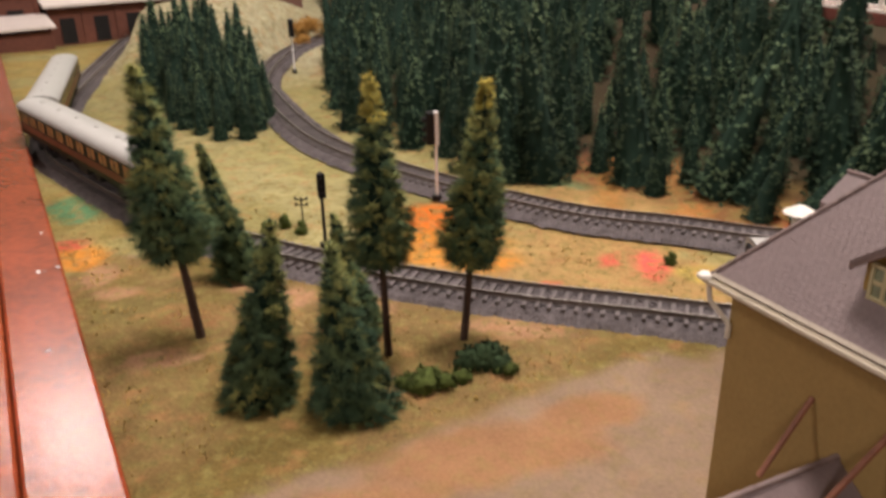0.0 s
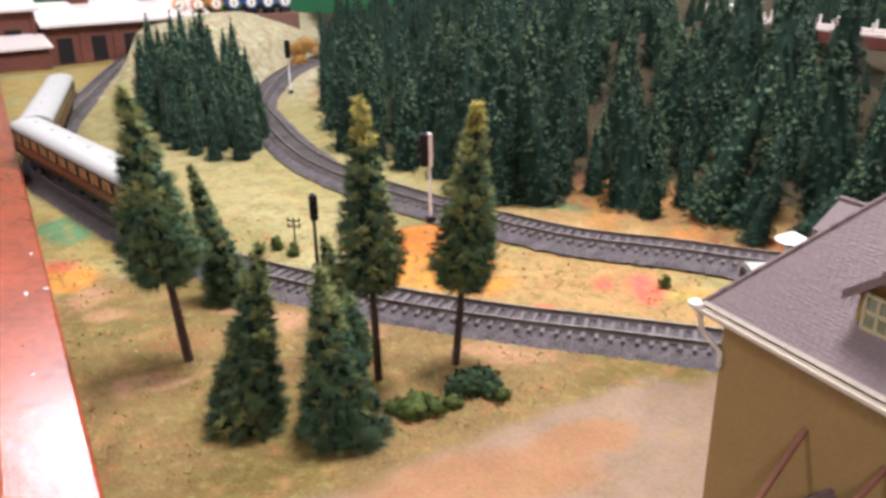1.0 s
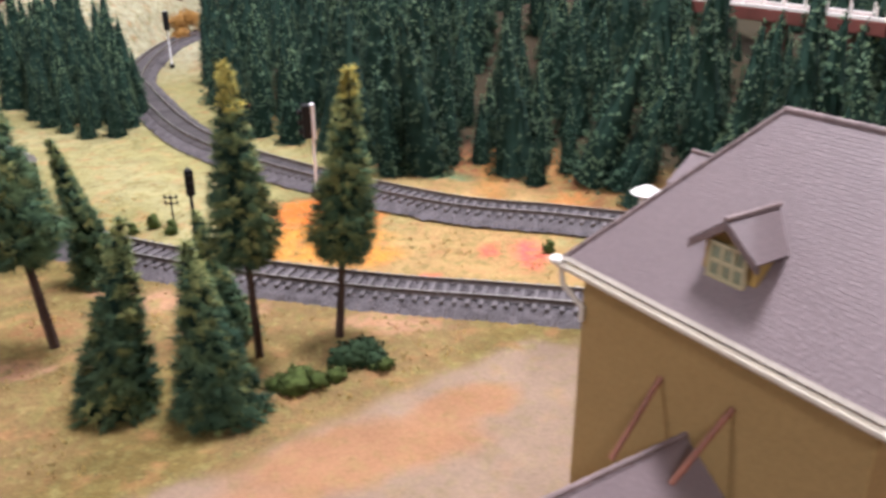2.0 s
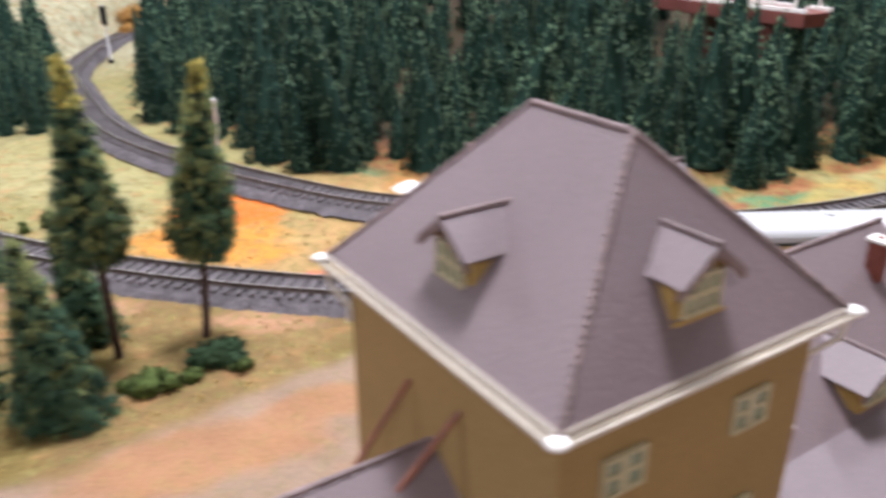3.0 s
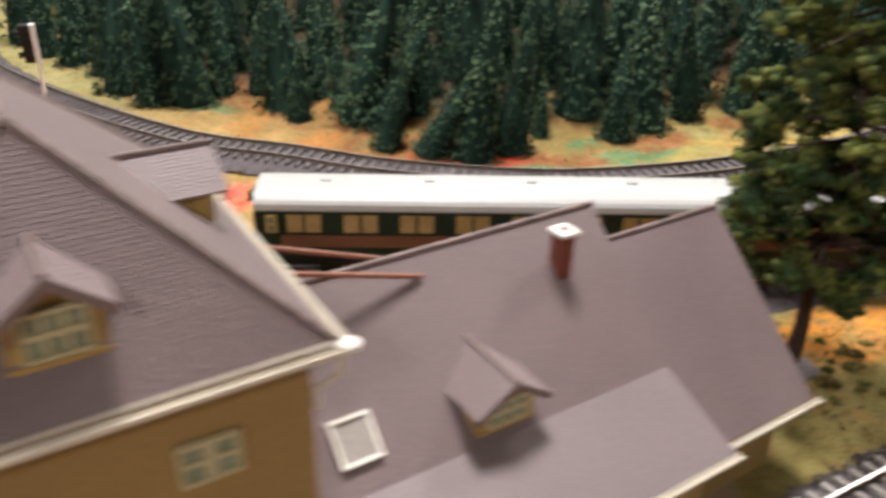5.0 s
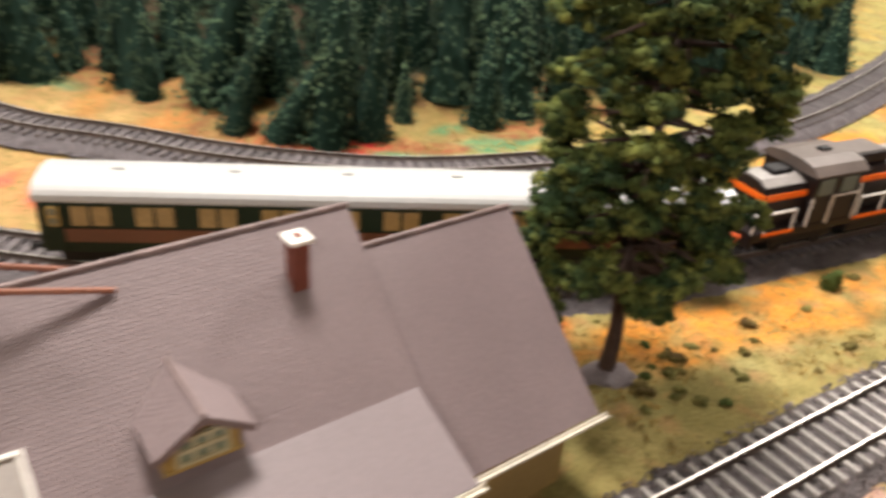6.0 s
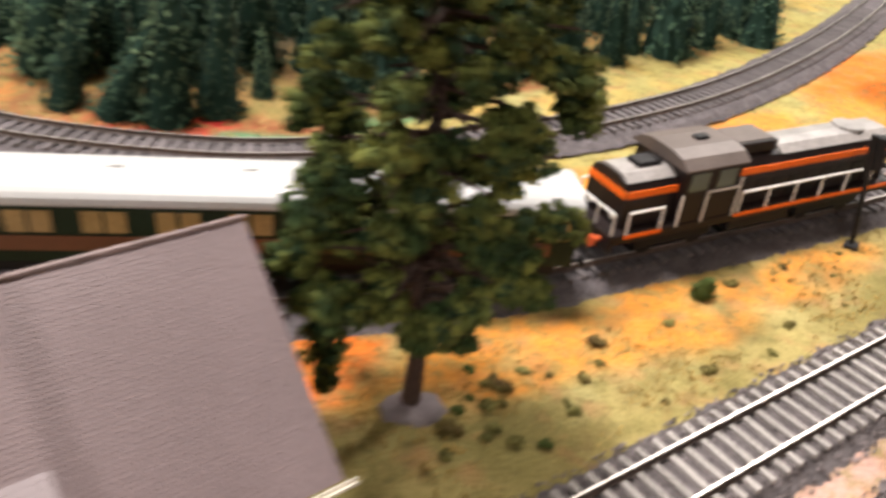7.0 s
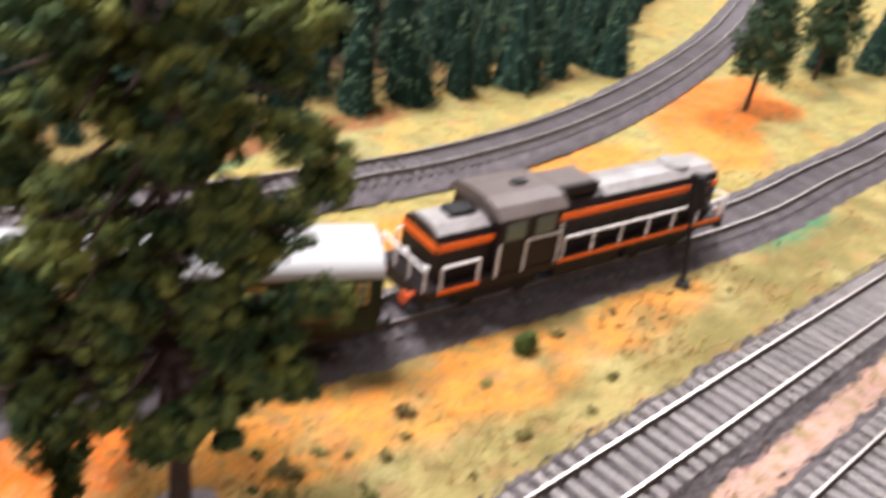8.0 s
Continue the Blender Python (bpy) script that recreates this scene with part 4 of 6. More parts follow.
# ---------------------------------------------------------------- trees
def conifer_mesh(seed, height, radius, bare=0.05, tufts=170, fibres=13, tip=0.12, thin=0.0007, full=0.85, lump=0.30, gold=0.15, brush=0.34):
    """A tapered trunk and a crown of bristly needle tufts round a lumpy core, darkened as if in shade; tufts pale
    upwards as if lit.
    """
    rng = random.Random(seed)
    trunk = bmesh.new()
    rod(trunk, (0, 0, -0.004), (0, 0, height * 0.95), radius * 0.085 + 0.0006, 0.0004, 7)
    if bare > 0.1:
        for _ in range(26):
            a, z = rng.uniform(0, 6.2832), height * rng.uniform(0.03, bare + 0.05)
            rod(trunk, (0, 0, z), (math.cos(a) * 0.0030, math.sin(a) * 0.0030, z + rng.uniform(-0.0004, 0.0012)), 0.00055, 0.00025, 4)
    for v in trunk.verts:
        v.co += Vector((rng.uniform(-0.0002, 0.0002), rng.uniform(-0.0002, 0.0002), 0))
    verts, faces, shade = [], [], []

    def spread(f, a):
        r = radius * ((1 - f) ** full + 0.07 * (1 - f ** 8))
        if bare > 0.1 and f < 0.16:
            r *= 0.45 + 3.4 * f
        return r * (1 + lump * noise.noise(Vector((math.cos(a) * 1.3, math.sin(a) * 1.3, f * 9 + seed * 7.7))))

    normals = []
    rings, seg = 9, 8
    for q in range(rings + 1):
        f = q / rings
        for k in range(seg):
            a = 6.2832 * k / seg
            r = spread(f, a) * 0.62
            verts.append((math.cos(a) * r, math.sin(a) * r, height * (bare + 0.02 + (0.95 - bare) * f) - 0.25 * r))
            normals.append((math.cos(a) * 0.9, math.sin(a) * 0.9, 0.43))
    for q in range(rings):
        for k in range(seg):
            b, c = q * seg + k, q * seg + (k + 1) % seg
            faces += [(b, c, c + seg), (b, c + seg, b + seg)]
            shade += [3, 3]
    made = 0
    while made < tufts:
        f = rng.random()
        if rng.random() > (1 - f) * 0.9 + 0.16:
            continue
        made += 1
        a = rng.uniform(0, 6.2832)
        outer = rng.random()
        r = spread(f, a) * (0.52 + 0.40 * outer)
        z = height * (bare + (0.985 - bare) * f)
        lift = rng.uniform(-0.55, 0.10) * (1 - 0.9 * f)
        ca, sa = math.cos(a), math.sin(a)
        cx, cy, cz = ca * r, sa * r, z + lift * r * 0.6
        ln = radius * brush * (1 - 0.35 * f) * rng.uniform(0.7, 1.25)
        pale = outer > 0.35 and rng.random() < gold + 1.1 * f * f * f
        rise = rng.uniform(0.05, 0.55) + 1.1 * f * f
        for _ in range(fibres):
            d = Vector((ca * 0.8 + rng.gauss(0, 0.55), sa * 0.8 + rng.gauss(0, 0.55), lift * 0.5 + 0.9 * max(0, f - 0.6) + rng.gauss(0, 0.42)))
            d.normalize()
            side = d.cross(Vector((ca + rng.gauss(0, 0.45), sa + rng.gauss(0, 0.45), 0.75 + rng.gauss(0, 0.45)))).normalized() * thin * rng.uniform(0.7, 1.3)
            l = ln * rng.uniform(0.6, 1.2)
            b = len(verts)
            p = Vector((cx, cy, cz)) - d * l * 0.35
            # shaded like the rounded bough that the needle sits on
            n = (Vector((ca * 0.75, sa * 0.75, rise)) + d * 0.22).normalized()
            if side.cross(d).dot(n) > 0:
                side = -side
            verts += [tuple(p + side), tuple(p - side), tuple(p + d * l * 1.35)]
            normals += [tuple(n)] * 3
            faces.append((b, b + 1, b + 2))
            # 2 yellow tip, 1 painted top light, 3 painted inner shade, 0 plain.
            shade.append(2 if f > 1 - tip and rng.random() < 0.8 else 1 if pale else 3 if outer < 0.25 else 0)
    me = bpy.data.meshes.new("crown")
    me.from_pydata(verts, [], faces)
    me.polygons.foreach_set("material_index", np.array(shade, dtype=np.int32))
    me.shade_smooth()
    me.normals_split_custom_set_from_vertices(normals)
    NORMALS[me.name] = np.array(normals)
    return mesh_of(trunk, "trunk"), me


NORMALS = {}


def conifer(name, label, trunk, crown, m, mat, group=""):
    t = thing(name, label, "tree", m, group)
    part("trunk", trunk, M_BARK, t)
    part("crown", crown, mat, t)
    return t


FRONT_TREES = [  # foot, lean of the top, height, radius, bare share, yellow tip, label
    ((0.171, 0.590), (-0.010, -0.005), 0.139, 0.0190, 0.34, 0.0, "tall leaning model spruce with a bare lower trunk"),
    ((0.219, 0.541), (0.013, 0.004), 0.084, 0.0165, 0.02, 0.0, "small dark green model spruce with branches to the ground"),
    ((0.165, 0.664), (-0.016, 0.0), 0.082, 0.0140, 0.04, 0.0, "dark green slanting model spruce"),
    ((0.264, 0.538), (-0.006, 0.0), 0.077, 0.0175, 0.02, 0.0, "full dark green model spruce"),
    ((0.252, 0.600), (-0.010, 0.0), 0.066, 0.0130, 0.05, 0.0, "dark green model spruce in a clump"),
    ((0.270, 0.581), (-0.002, 0.0), 0.137, 0.0150, 0.36, 0.22, "tall model pine with a yellow tip and bare trunk"),
    ((0.305, 0.599), (0.011, 0.001), 0.130, 0.0155, 0.33, 0.14, "tall model pine with bare lower trunk and yellowish tip"),
]
for i, (foot, lean, h, r, bare, tip, label) in enumerate(FRONT_TREES):
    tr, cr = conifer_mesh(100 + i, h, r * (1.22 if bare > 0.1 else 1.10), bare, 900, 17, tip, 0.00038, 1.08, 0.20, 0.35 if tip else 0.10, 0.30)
    for mat in (M_NEEDLE_NEAR, M_NEEDLE_NEAR_LIT, M_NEEDLE_TIP, M_NEEDLE_SHADE):
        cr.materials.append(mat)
    shear = Matrix.Identity(4)
    shear[0][2], shear[1][2] = lean[0] / h, lean[1] / h
    for me in (tr, cr):
        me.transform(shear)
    conifer("spruce_tree" if not tip else "pine_tree", label, tr, cr, Matrix.Translation((*foot, ground_z(*foot))), M_NEEDLE_NEAR, "trees before the line")

VARIANTS, FAR_VARIANTS = [], []
for i in range(7):
    h = (0.080, 0.088, 0.096, 0.104, 0.110, 0.092, 0.100)[i]
    for kept, tufts, fibres, thin in ((VARIANTS, 400, 11, 0.00048), (FAR_VARIANTS, 170, 8, 0.00085)):
        tr, cr = conifer_mesh(i, h, h * (0.198 + 0.018 * (i % 3)), 0.02, tufts, fibres, 0.0, thin, 0.92, 0.12, 0.0, 0.16)
        for mat in (M_NEEDLE, M_NEEDLE_LIT, M_NEEDLE_TIP, M_NEEDLE_SHADE):
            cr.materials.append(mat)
        kept.append((tr, cr))


def plant_forest():
    rng = random.Random(5)
    spots = [(0.075, 1.22), (0.11, 1.12), (0.15, 1.025), (0.185, 0.98), (0.22, 0.955), (0.255, 0.925), (0.285, 0.89), (0.315, 0.862), (0.340, 0.868), (0.358, 0.885), (0.412, 0.862), (0.430, 0.872), (0.465, 0.825), (0.425, 0.938), (0.478, 0.868), (0.408, 0.985), (0.455, 0.955),
             (0.487, 0.782), (0.480, 0.810), (0.514, 0.775), (0.542, 0.772), (0.566, 0.785), (0.64, 0.815), (0.665, 0.835), (0.70, 0.86), (0.745, 0.878), (0.785, 0.90), (0.872, 0.940), (0.91, 0.965), (0.95, 1.01), (0.99, 1.06)]
    gaps = [((0.388, 0.80), (0.397, 0.91), 0.014), ((0.444, 0.75), (0.440, 0.885), 0.019), ((0.592, 0.74), (0.614, 0.88), 0.018), ((0.80, 0.87), (0.86, 0.95), 0.013)]

    def in_gap(x, y, a, b, w):
        along = (y - a[1]) / (b[1] - a[1])
        return 0 < along < 1 and abs((x - a[0]) * (b[1] - a[1]) - (y - a[1]) * (b[0] - a[0])) / math.hypot(b[0] - a[0], b[1] - a[1]) < w * (1.15 - 0.9 * along)

    def off_road(x, y):
        s = min(1.3, max(-0.3, ((x - 0.575) * 0.16 - (y - 1.235) * 0.29) / (0.16 ** 2 + 0.29 ** 2)))
        return math.hypot(x - 0.575 - 0.16 * s, y - 1.235 + 0.29 * s)

    tries = 0
    young = set()
    while tries < 60000:
        tries += 1
        x, y = (rng.uniform(-0.05, 1.45), rng.uniform(0.76, 1.85)) if tries % 5 else (rng.uniform(-0.1, 0.5), rng.uniform(1.3, 2.35))
        d = behind_edge(x, y)
        if d < 0.012 or d > (0.42 if x > 0.5 else 0.9) or any(in_gap(x, y, *g) for g in gaps) or near(LINES["far"][::6], x, y) < 0.035 or off_road(x, y) < 0.021:
            continue
        room = 0.0375 if tries < 30000 else 0.0265  # young firs fill the rest
        if all((x - a) ** 2 + (y - b) ** 2 > room * room for a, b in spots):
            spots.append((x, y))
            if tries >= 30000:
                young.add((x, y))
    spots.sort(key=lambda p: (p[0] - 0.5) ** 2 + (p[1] - 0.3) ** 2)
    verts, faces, kinds, bent, count = [], [], [], [], 0
    for i, (x, y) in enumerate(spots):
        tr, cr = rng.choice(VARIANTS if i < 290 else FAR_VARIANTS)
        s = rng.uniform(0.72, 1.28) * (1 + 0.06 * ease(0.50, 0.58, x) * (1 - ease(0.85, 0.95, x)))
        s *= 0.64 if (x, y) in young else 1.0
        s *= 1 - 0.5 * ease(1.0, 1.06, y) * (1 - ease(0.06, 0.13, off_road(x, y)))  # firs by the road shortened so van and bridge show from the camera
        over = rng.uniform(0.20, 0.46) if 0.41 < x < 0.53 and y < 0.86 and (x, y) not in young else rng.gauss(0.02, 0.07)
        m = Matrix.Translation((x, y, ground_z(x, y) - 0.002)) @ Matrix.Rotation(rng.gauss(0, 0.06), 4, "X") @ Matrix.Rotation(over, 4, "Y") @ Matrix.Rotation(rng.uniform(0, 6.28), 4, "Z") @ Matrix.Diagonal((s, s, s, 1))
        if i < 290:
            conifer("fir_tree", "dense dark green model fir on the wooded slope", tr, cr, m, M_NEEDLE, "forest on the slope")
            continue
        co = np.empty(len(cr.vertices) * 3)
        cr.vertices.foreach_get("co", co)
        co = co.reshape(-1, 3) @ np.array(m.to_3x3()).T + np.array(m.translation)
        verts.append(co)
        turned = NORMALS[cr.name] @ np.array(m.to_3x3()).T
        bent.append(turned / np.linalg.norm(turned, axis=1)[:, None])
        loops = np.empty(len(cr.loops), dtype=np.int32)
        cr.loops.foreach_get("vertex_index", loops)
        faces.append(loops + count)
        kind = np.empty(len(cr.polygons), dtype=np.int32)
        cr.polygons.foreach_get("material_index", kind)
        kinds.append(kind)
        count += len(co)
    me = bpy.data.meshes.new("far_wood")
    me.from_pydata(np.concatenate(verts).tolist(), [], np.concatenate(faces).reshape(-1, 3).tolist())
    for mat in (M_NEEDLE, M_NEEDLE_LIT, M_NEEDLE_TIP, M_NEEDLE_SHADE):
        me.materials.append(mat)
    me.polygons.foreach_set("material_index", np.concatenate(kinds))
    me.shade_smooth()
    me.normals_split_custom_set_from_vertices(np.concatenate(bent).tolist())
    tagged(part("far_wood", me, M_NEEDLE), "dense dark green model firs high on the slope", "wood", kind="stuff")
    clump = []
    while len(clump) < 52:
        a, r = rng.uniform(0, 6.28), math.sqrt(rng.random())
        p, q = 0.195 * r * math.cos(a), 0.054 * r * math.sin(a)
        x, y = -0.056 - 0.58 * p + 0.81 * q, 1.125 + 0.81 * p + 0.58 * q
        if all((x - b) ** 2 + (y - c) ** 2 > 0.0165 ** 2 for b, c in clump):
            clump.append((x, y))
    for x, y in clump:
        tr, cr = rng.choice(VARIANTS)
        s = rng.uniform(0.95, 1.2) * (0.56 + 0.48 * ease(0.97, 1.20, y))
        conifer("fir_tree", "dark green model fir in the clump inside the loop", tr, cr, Matrix.Translation((x, y, ground_z(x, y) - 0.002)) @ Matrix.Rotation(rng.uniform(0, 6.28), 4, "Z") @ Matrix.Diagonal((s, s, s, 1)), M_NEEDLE, "fir clump")


plant_forest()


def leaf_cloud(seed, clumps, per, size, ragged=0.9):
    """Many small leaves strewn round the clumps' centres (x, y, z, radius), shaded like rounded clumps."""
    rng = random.Random(seed)
    verts, faces, normals = [], [], []
    for number, (cx, cy, cz, r) in enumerate(clumps):
        for _ in range(per):
            v = Vector((rng.gauss(0, 1), rng.gauss(0, 1), rng.gauss(0.25, 1))).normalized() * r * rng.uniform(0.65, 1.05)
            v *= 1 + ragged * noise.noise(v * (2.2 / r) + Vector((number * 3.1, seed, 0)))
            out = v.normalized()
            n = (out * 1.3 + Vector((rng.gauss(0, 0.5), rng.gauss(0, 0.5), rng.gauss(0.25, 0.5)))).normalized()
            a = n.orthogonal().normalized() * size * rng.uniform(0.6, 1.4)
            a.rotate(Matrix.Rotation(rng.uniform(0, 6.28), 3, n))
            b = n.cross(a) * rng.uniform(0.6, 1.0)
            p = Vector((cx, cy, cz)) + Vector((v.x, v.y, v.z * 0.75))
            k = len(verts)
            for q in (p - a - b * 0.4, p + a - b, p + a * 0.7 + b, p - a * 0.6 + b * 0.7):
                verts.append(tuple(q))
            normals += [tuple((out + n * 0.25).normalized())] * 4
            faces.append((k, k + 1, k + 2, k + 3))
    me = bpy.data.meshes.new("crown")
    me.from_pydata(verts, [], faces)
    me.shade_smooth()
    me.normals_split_custom_set_from_vertices(normals)
    return me


def big_tree():
    rng = random.Random(21)
    t = thing("oak_tree", "large olive-green model tree with a spreading crown by the station", "tree", Matrix.Translation((0.660, 0.559, 0.0)))
    bm = bmesh.new()
    pts = [(0, 0, -0.003), (0.001, 0, 0.02), (-0.001, 0.001, 0.05), (0.001, 0, 0.09), (0, 0, 0.135)]
    for i in range(4):
        rod(bm, pts[i], pts[i + 1], 0.0035 - 0.0007 * i, 0.0028 - 0.0007 * i, 9)
    part("trunk", bm, M_BARK, t, "brown trunk")
    boughs, limbs = [], bmesh.new()
    for k in range(84):  # spreading boughs in three loose tiers
        f = (k + 0.5) / 84
        z0 = 0.052 + 0.118 * f
        a = k * 2.4 + rng.uniform(-0.3, 0.3)
        wide = (0.0395 if f < 0.75 else 0.0395 - 0.045 * (f - 0.75)) * (0.90 + 0.13 * math.cos(6.283 * (z0 - 0.066) / 0.040 + 0.8 * math.sin(a)))
        reach = wide * math.sqrt(rng.uniform(0.22, 1.0))
        p = Vector((math.cos(a) * reach + 0.0005, math.sin(a) * reach, z0 + rng.uniform(-0.006, 0.006)))
        rod(limbs, (0, 0, z0 - 0.010), p * 0.9 + Vector((0, 0, -0.001)), 0.0010, 0.0003, 5)
        boughs.append((p, rng.uniform(0.0062, 0.0096)))
    for k in range(22):  # boughs close round the trunk
        a, z1 = k * 2.4 + 0.9, 0.058 + 0.112 * (k + 0.5) / 22
        boughs.append((Vector((math.cos(a) * 0.011, math.sin(a) * 0.011, z1)), rng.uniform(0.0060, 0.0085)))
    for k in range(16):  # low boughs
        a, reach = k * 2.4, rng.uniform(0.010, 0.027)
        q = Vector((math.cos(a) * reach, math.sin(a) * reach, rng.uniform(0.042, 0.060)))
        rod(limbs, (0, 0, q.z + 0.006), q, 0.0008, 0.0004, 5)
        boughs.append((q, rng.uniform(0.0050, 0.0075)))
    for a, reach, z1, r in ((2.9, 0.030, 0.062, 0.0075), (3.3, 0.032, 0.075, 0.0075), (3.6, 0.031, 0.090, 0.0075), (3.0, 0.031, 0.100, 0.007), (2.6, 0.030, 0.082, 0.007), (6.2, 0.026, 0.060, 0.0075), (3.15, 0.038, 0.054, 0.0075), (3.40, 0.036, 0.064, 0.0072), (3.25, 0.031, 0.044, 0.0070), (3.27, 0.028, 0.034, 0.0066), (3.30, 0.027, 0.025, 0.0062), (3.33, 0.027, 0.016, 0.0052),
                            (6.1, 0.017, 0.051, 0.0062), (6.0, 0.015, 0.041, 0.0056), (5.9, 0.0145, 0.031, 0.0048), (0.6, 0.029, 0.056, 0.0065)):
        p = Vector((math.cos(a) * reach, math.sin(a) * reach, z1))  # hanging boughs
        rod(limbs, p * 0.9 + Vector((0, 0, 0.012)), p, 0.0007, 0.0004, 5)
        boughs.append((p, r))
    tufts = []
    for p, r in boughs:
        for _ in range(int(17 * (r / 0.007) ** 1.5)):
            v = Vector((rng.gauss(0, 1), rng.gauss(0, 1), rng.gauss(0.3, 1))).normalized() * r * rng.uniform(0.55, 1.0)
            tufts.append((p.x + v.x, p.y + v.y, p.z + v.z * 0.62, rng.uniform(0.0016, 0.0030)))
    part("limb", limbs, M_BARK, t, "thin brown limbs")
    part("crown", leaf_cloud(22, tufts, 66, 0.00062, 0.35), M_LEAF, t, "olive-green foliage clumps")
    # Darker inner leaves put the shade between the boughs into the colour.
    part("inner_shade_leaves", leaf_cloud(23, [(*p, r * 0.62) for p, r in boughs], 130, 0.00095), M_BUSH_DARK, t, "dark green leaves inside the crown, standing in for its inner shade")
    m = bmesh.new()
    bmesh.ops.create_uvsphere(m, u_segments=20, v_segments=10, radius=0.0105, matrix=Matrix.LocRotScale((0.001, -0.001, -0.001), None, (1, 0.85, 0.45)))
    for v in m.verts:
        v.co += Vector((wave(v.co.x, v.co.y, 300), wave(v.co.x, v.co.y, 300, 4), wave(v.co.x, v.co.z, 300, 8))) * 0.0024
    part("plaster_mound", m, M_CEMENT, t, "grey plaster mound at its foot", smooth=True)


big_tree()


def bush(x, y, r, mat=None, label="small dark green model bush", h=1.0, seed=1):
    rng = random.Random(seed)
    t = thing("bush", label, "bush", Matrix.Translation((x, y, ground_z(x, y))), "bushes")
    if h > 1.2:  # upright little bushes
        clumps = [(rng.gauss(0, 0.16) * r, rng.gauss(0, 0.16) * r, r * h * f, r * (0.72 - 0.5 * f) * rng.uniform(0.85, 1.15)) for f in (0.12, 0.3, 0.5, 0.7, 0.9) for _ in range(2)]
    else:
        clumps = [(rng.gauss(0, 0.42) * r, rng.gauss(0, 0.42) * r, r * h * rng.uniform(0.15, 0.75), r * rng.uniform(0.32, 0.55)) for _ in range(8)]
    part("foliage", leaf_cloud(seed, clumps, int(160 * max(1.0, r / 0.005) ** 1.6) if r < 0.015 else 900, min(0.0010, max(0.0005, r * 0.09))), mat or M_BUSH, t)
    bm = bmesh.new()
    for c in clumps[:3]:
        rod(bm, (0, 0, -0.001), c[:3], 0.0004, 0.0002, 5)
    part("stem", bm, M_BARK, t)


BUSHES = [(0.783, 0.623, 0.0062), (0.884, 0.754, 0.0060), (0.721, 0.574, 0.0030), (0.762, 0.605, 0.0022),
          (0.813, 0.606, 0.0022), (0.830, 0.649, 0.0022), (0.419, 0.705, 0.0048), (0.165, 0.745, 0.006), (0.180, 0.735, 0.006), (0.155, 0.735, 0.005), (0.690, 0.570, 0.004), (0.672, 0.548, 0.004), (0.729, 0.594, 0.004), (0.769, 0.579, 0.003), (0.799, 0.633, 0.0025)]
bush(0.3155, 0.5760, 0.0125, M_BUSH_DARK, "low mossy dark green bush round a pine trunk", 0.62, 31)
bush(0.3275, 0.5695, 0.0055, M_BUSH, "small olive moss cushion beside the bush", 0.9, 32)
bush(0.2965, 0.5590, 0.0105, M_BUSH, "low bright green grassy bush under the pines", 0.55, 33)
bush(0.2845, 0.5560, 0.0065, M_BUSH, "low bright green grassy bush under the pines", 0.5, 34)
for i, (x, y, r) in enumerate(BUSHES):
    small = r < 0.0045
    bush(x, y, r * (0.9 if small else 1.0), M_TUFT if small else None, "tiny brownish flock tuft" if small else "small dark green model bush", seed=40 + i, h=0.6 if small else 1.5 if r < 0.007 else 1.0)


def strewn_tufts():
    """Loose flock tufts on the grass between the oak and the front line."""
    rng = random.Random(61)
    spots = []
    while len(spots) < 25:
        if len(spots) < 18:
            x, y = rng.gauss(0.695, 0.020), rng.gauss(0.556, 0.016)
        else:
            x, y = rng.uniform(0.68, 0.92), rng.uniform(0.53, 0.67)
        fy = np.interp(x, LINES["front_a"][:, 0], LINES["front_a"][:, 1])
        my = np.interp(x, LINES["main"][:, 0], LINES["main"][:, 1])
        if fy + 0.028 < y < my - 0.027 and math.hypot(x - 0.66, y - 0.559) > 0.013:
            spots.append((x, y))
    for k, (x, y) in enumerate(spots):
        olive = k % 4
        r = rng.uniform(0.0008, 0.0022) * (1.2 if k < 18 else 0.8)
        bush(x, y, r, M_BUSH if k < 4 else M_TUFT_OLIVE if olive else M_TUFT, "low olive flock tuft in the grass" if k < 4 or olive else "tiny brownish flock tuft", rng.uniform(0.4, 0.9), 400 + k)


strewn_tufts()


# ---------------------------------------------------------------- signals
def signal(x, y, h, mast, label, face, z=0.0, big=1.0, lean=0.0):
    t = thing("rail_signal", label, "signal", Matrix.Translation((x, y, z)) @ Matrix.Rotation(lean, 4, Vector((0.19, 0.98, 0))) @ Matrix.Rotation(face, 4, "Z"), "signals")
    part("base", boxed((-0.0032, -0.0032, -0.002), (0.0032, 0.0032, 0.0025), 0.0006), M_BLACK, t)
    part("mast", rod(bmesh.new(), (0, 0, 0.002), (0, 0, h * 0.97), 0.0012, 0.0010, 10), mast, t)
    low = h - 0.0165 * big
    head = part("head", boxed((-0.0026 * big, -0.0048 * big, low), (0.0026 * big, -0.0011, h), 0.0010), M_BLACK, t, "black lamp head")
    for k in range(3):
        zz = low + 0.0165 * big * (0.2 + 0.29 * k)
        part("lamp_hood", rod(bmesh.new(), (0, -0.0046 * big, zz), (0, -0.0068 * big, zz), 0.0012 * big, 0.0014 * big, 10), M_BLACK, head)
    wide = 0.0019 if mast is M_MAST else 0.0012
    part("back_box", boxed((-wide, -0.0012, low - 0.001), (wide, 0.0020, h), 0.0003), mast, t)
    return t


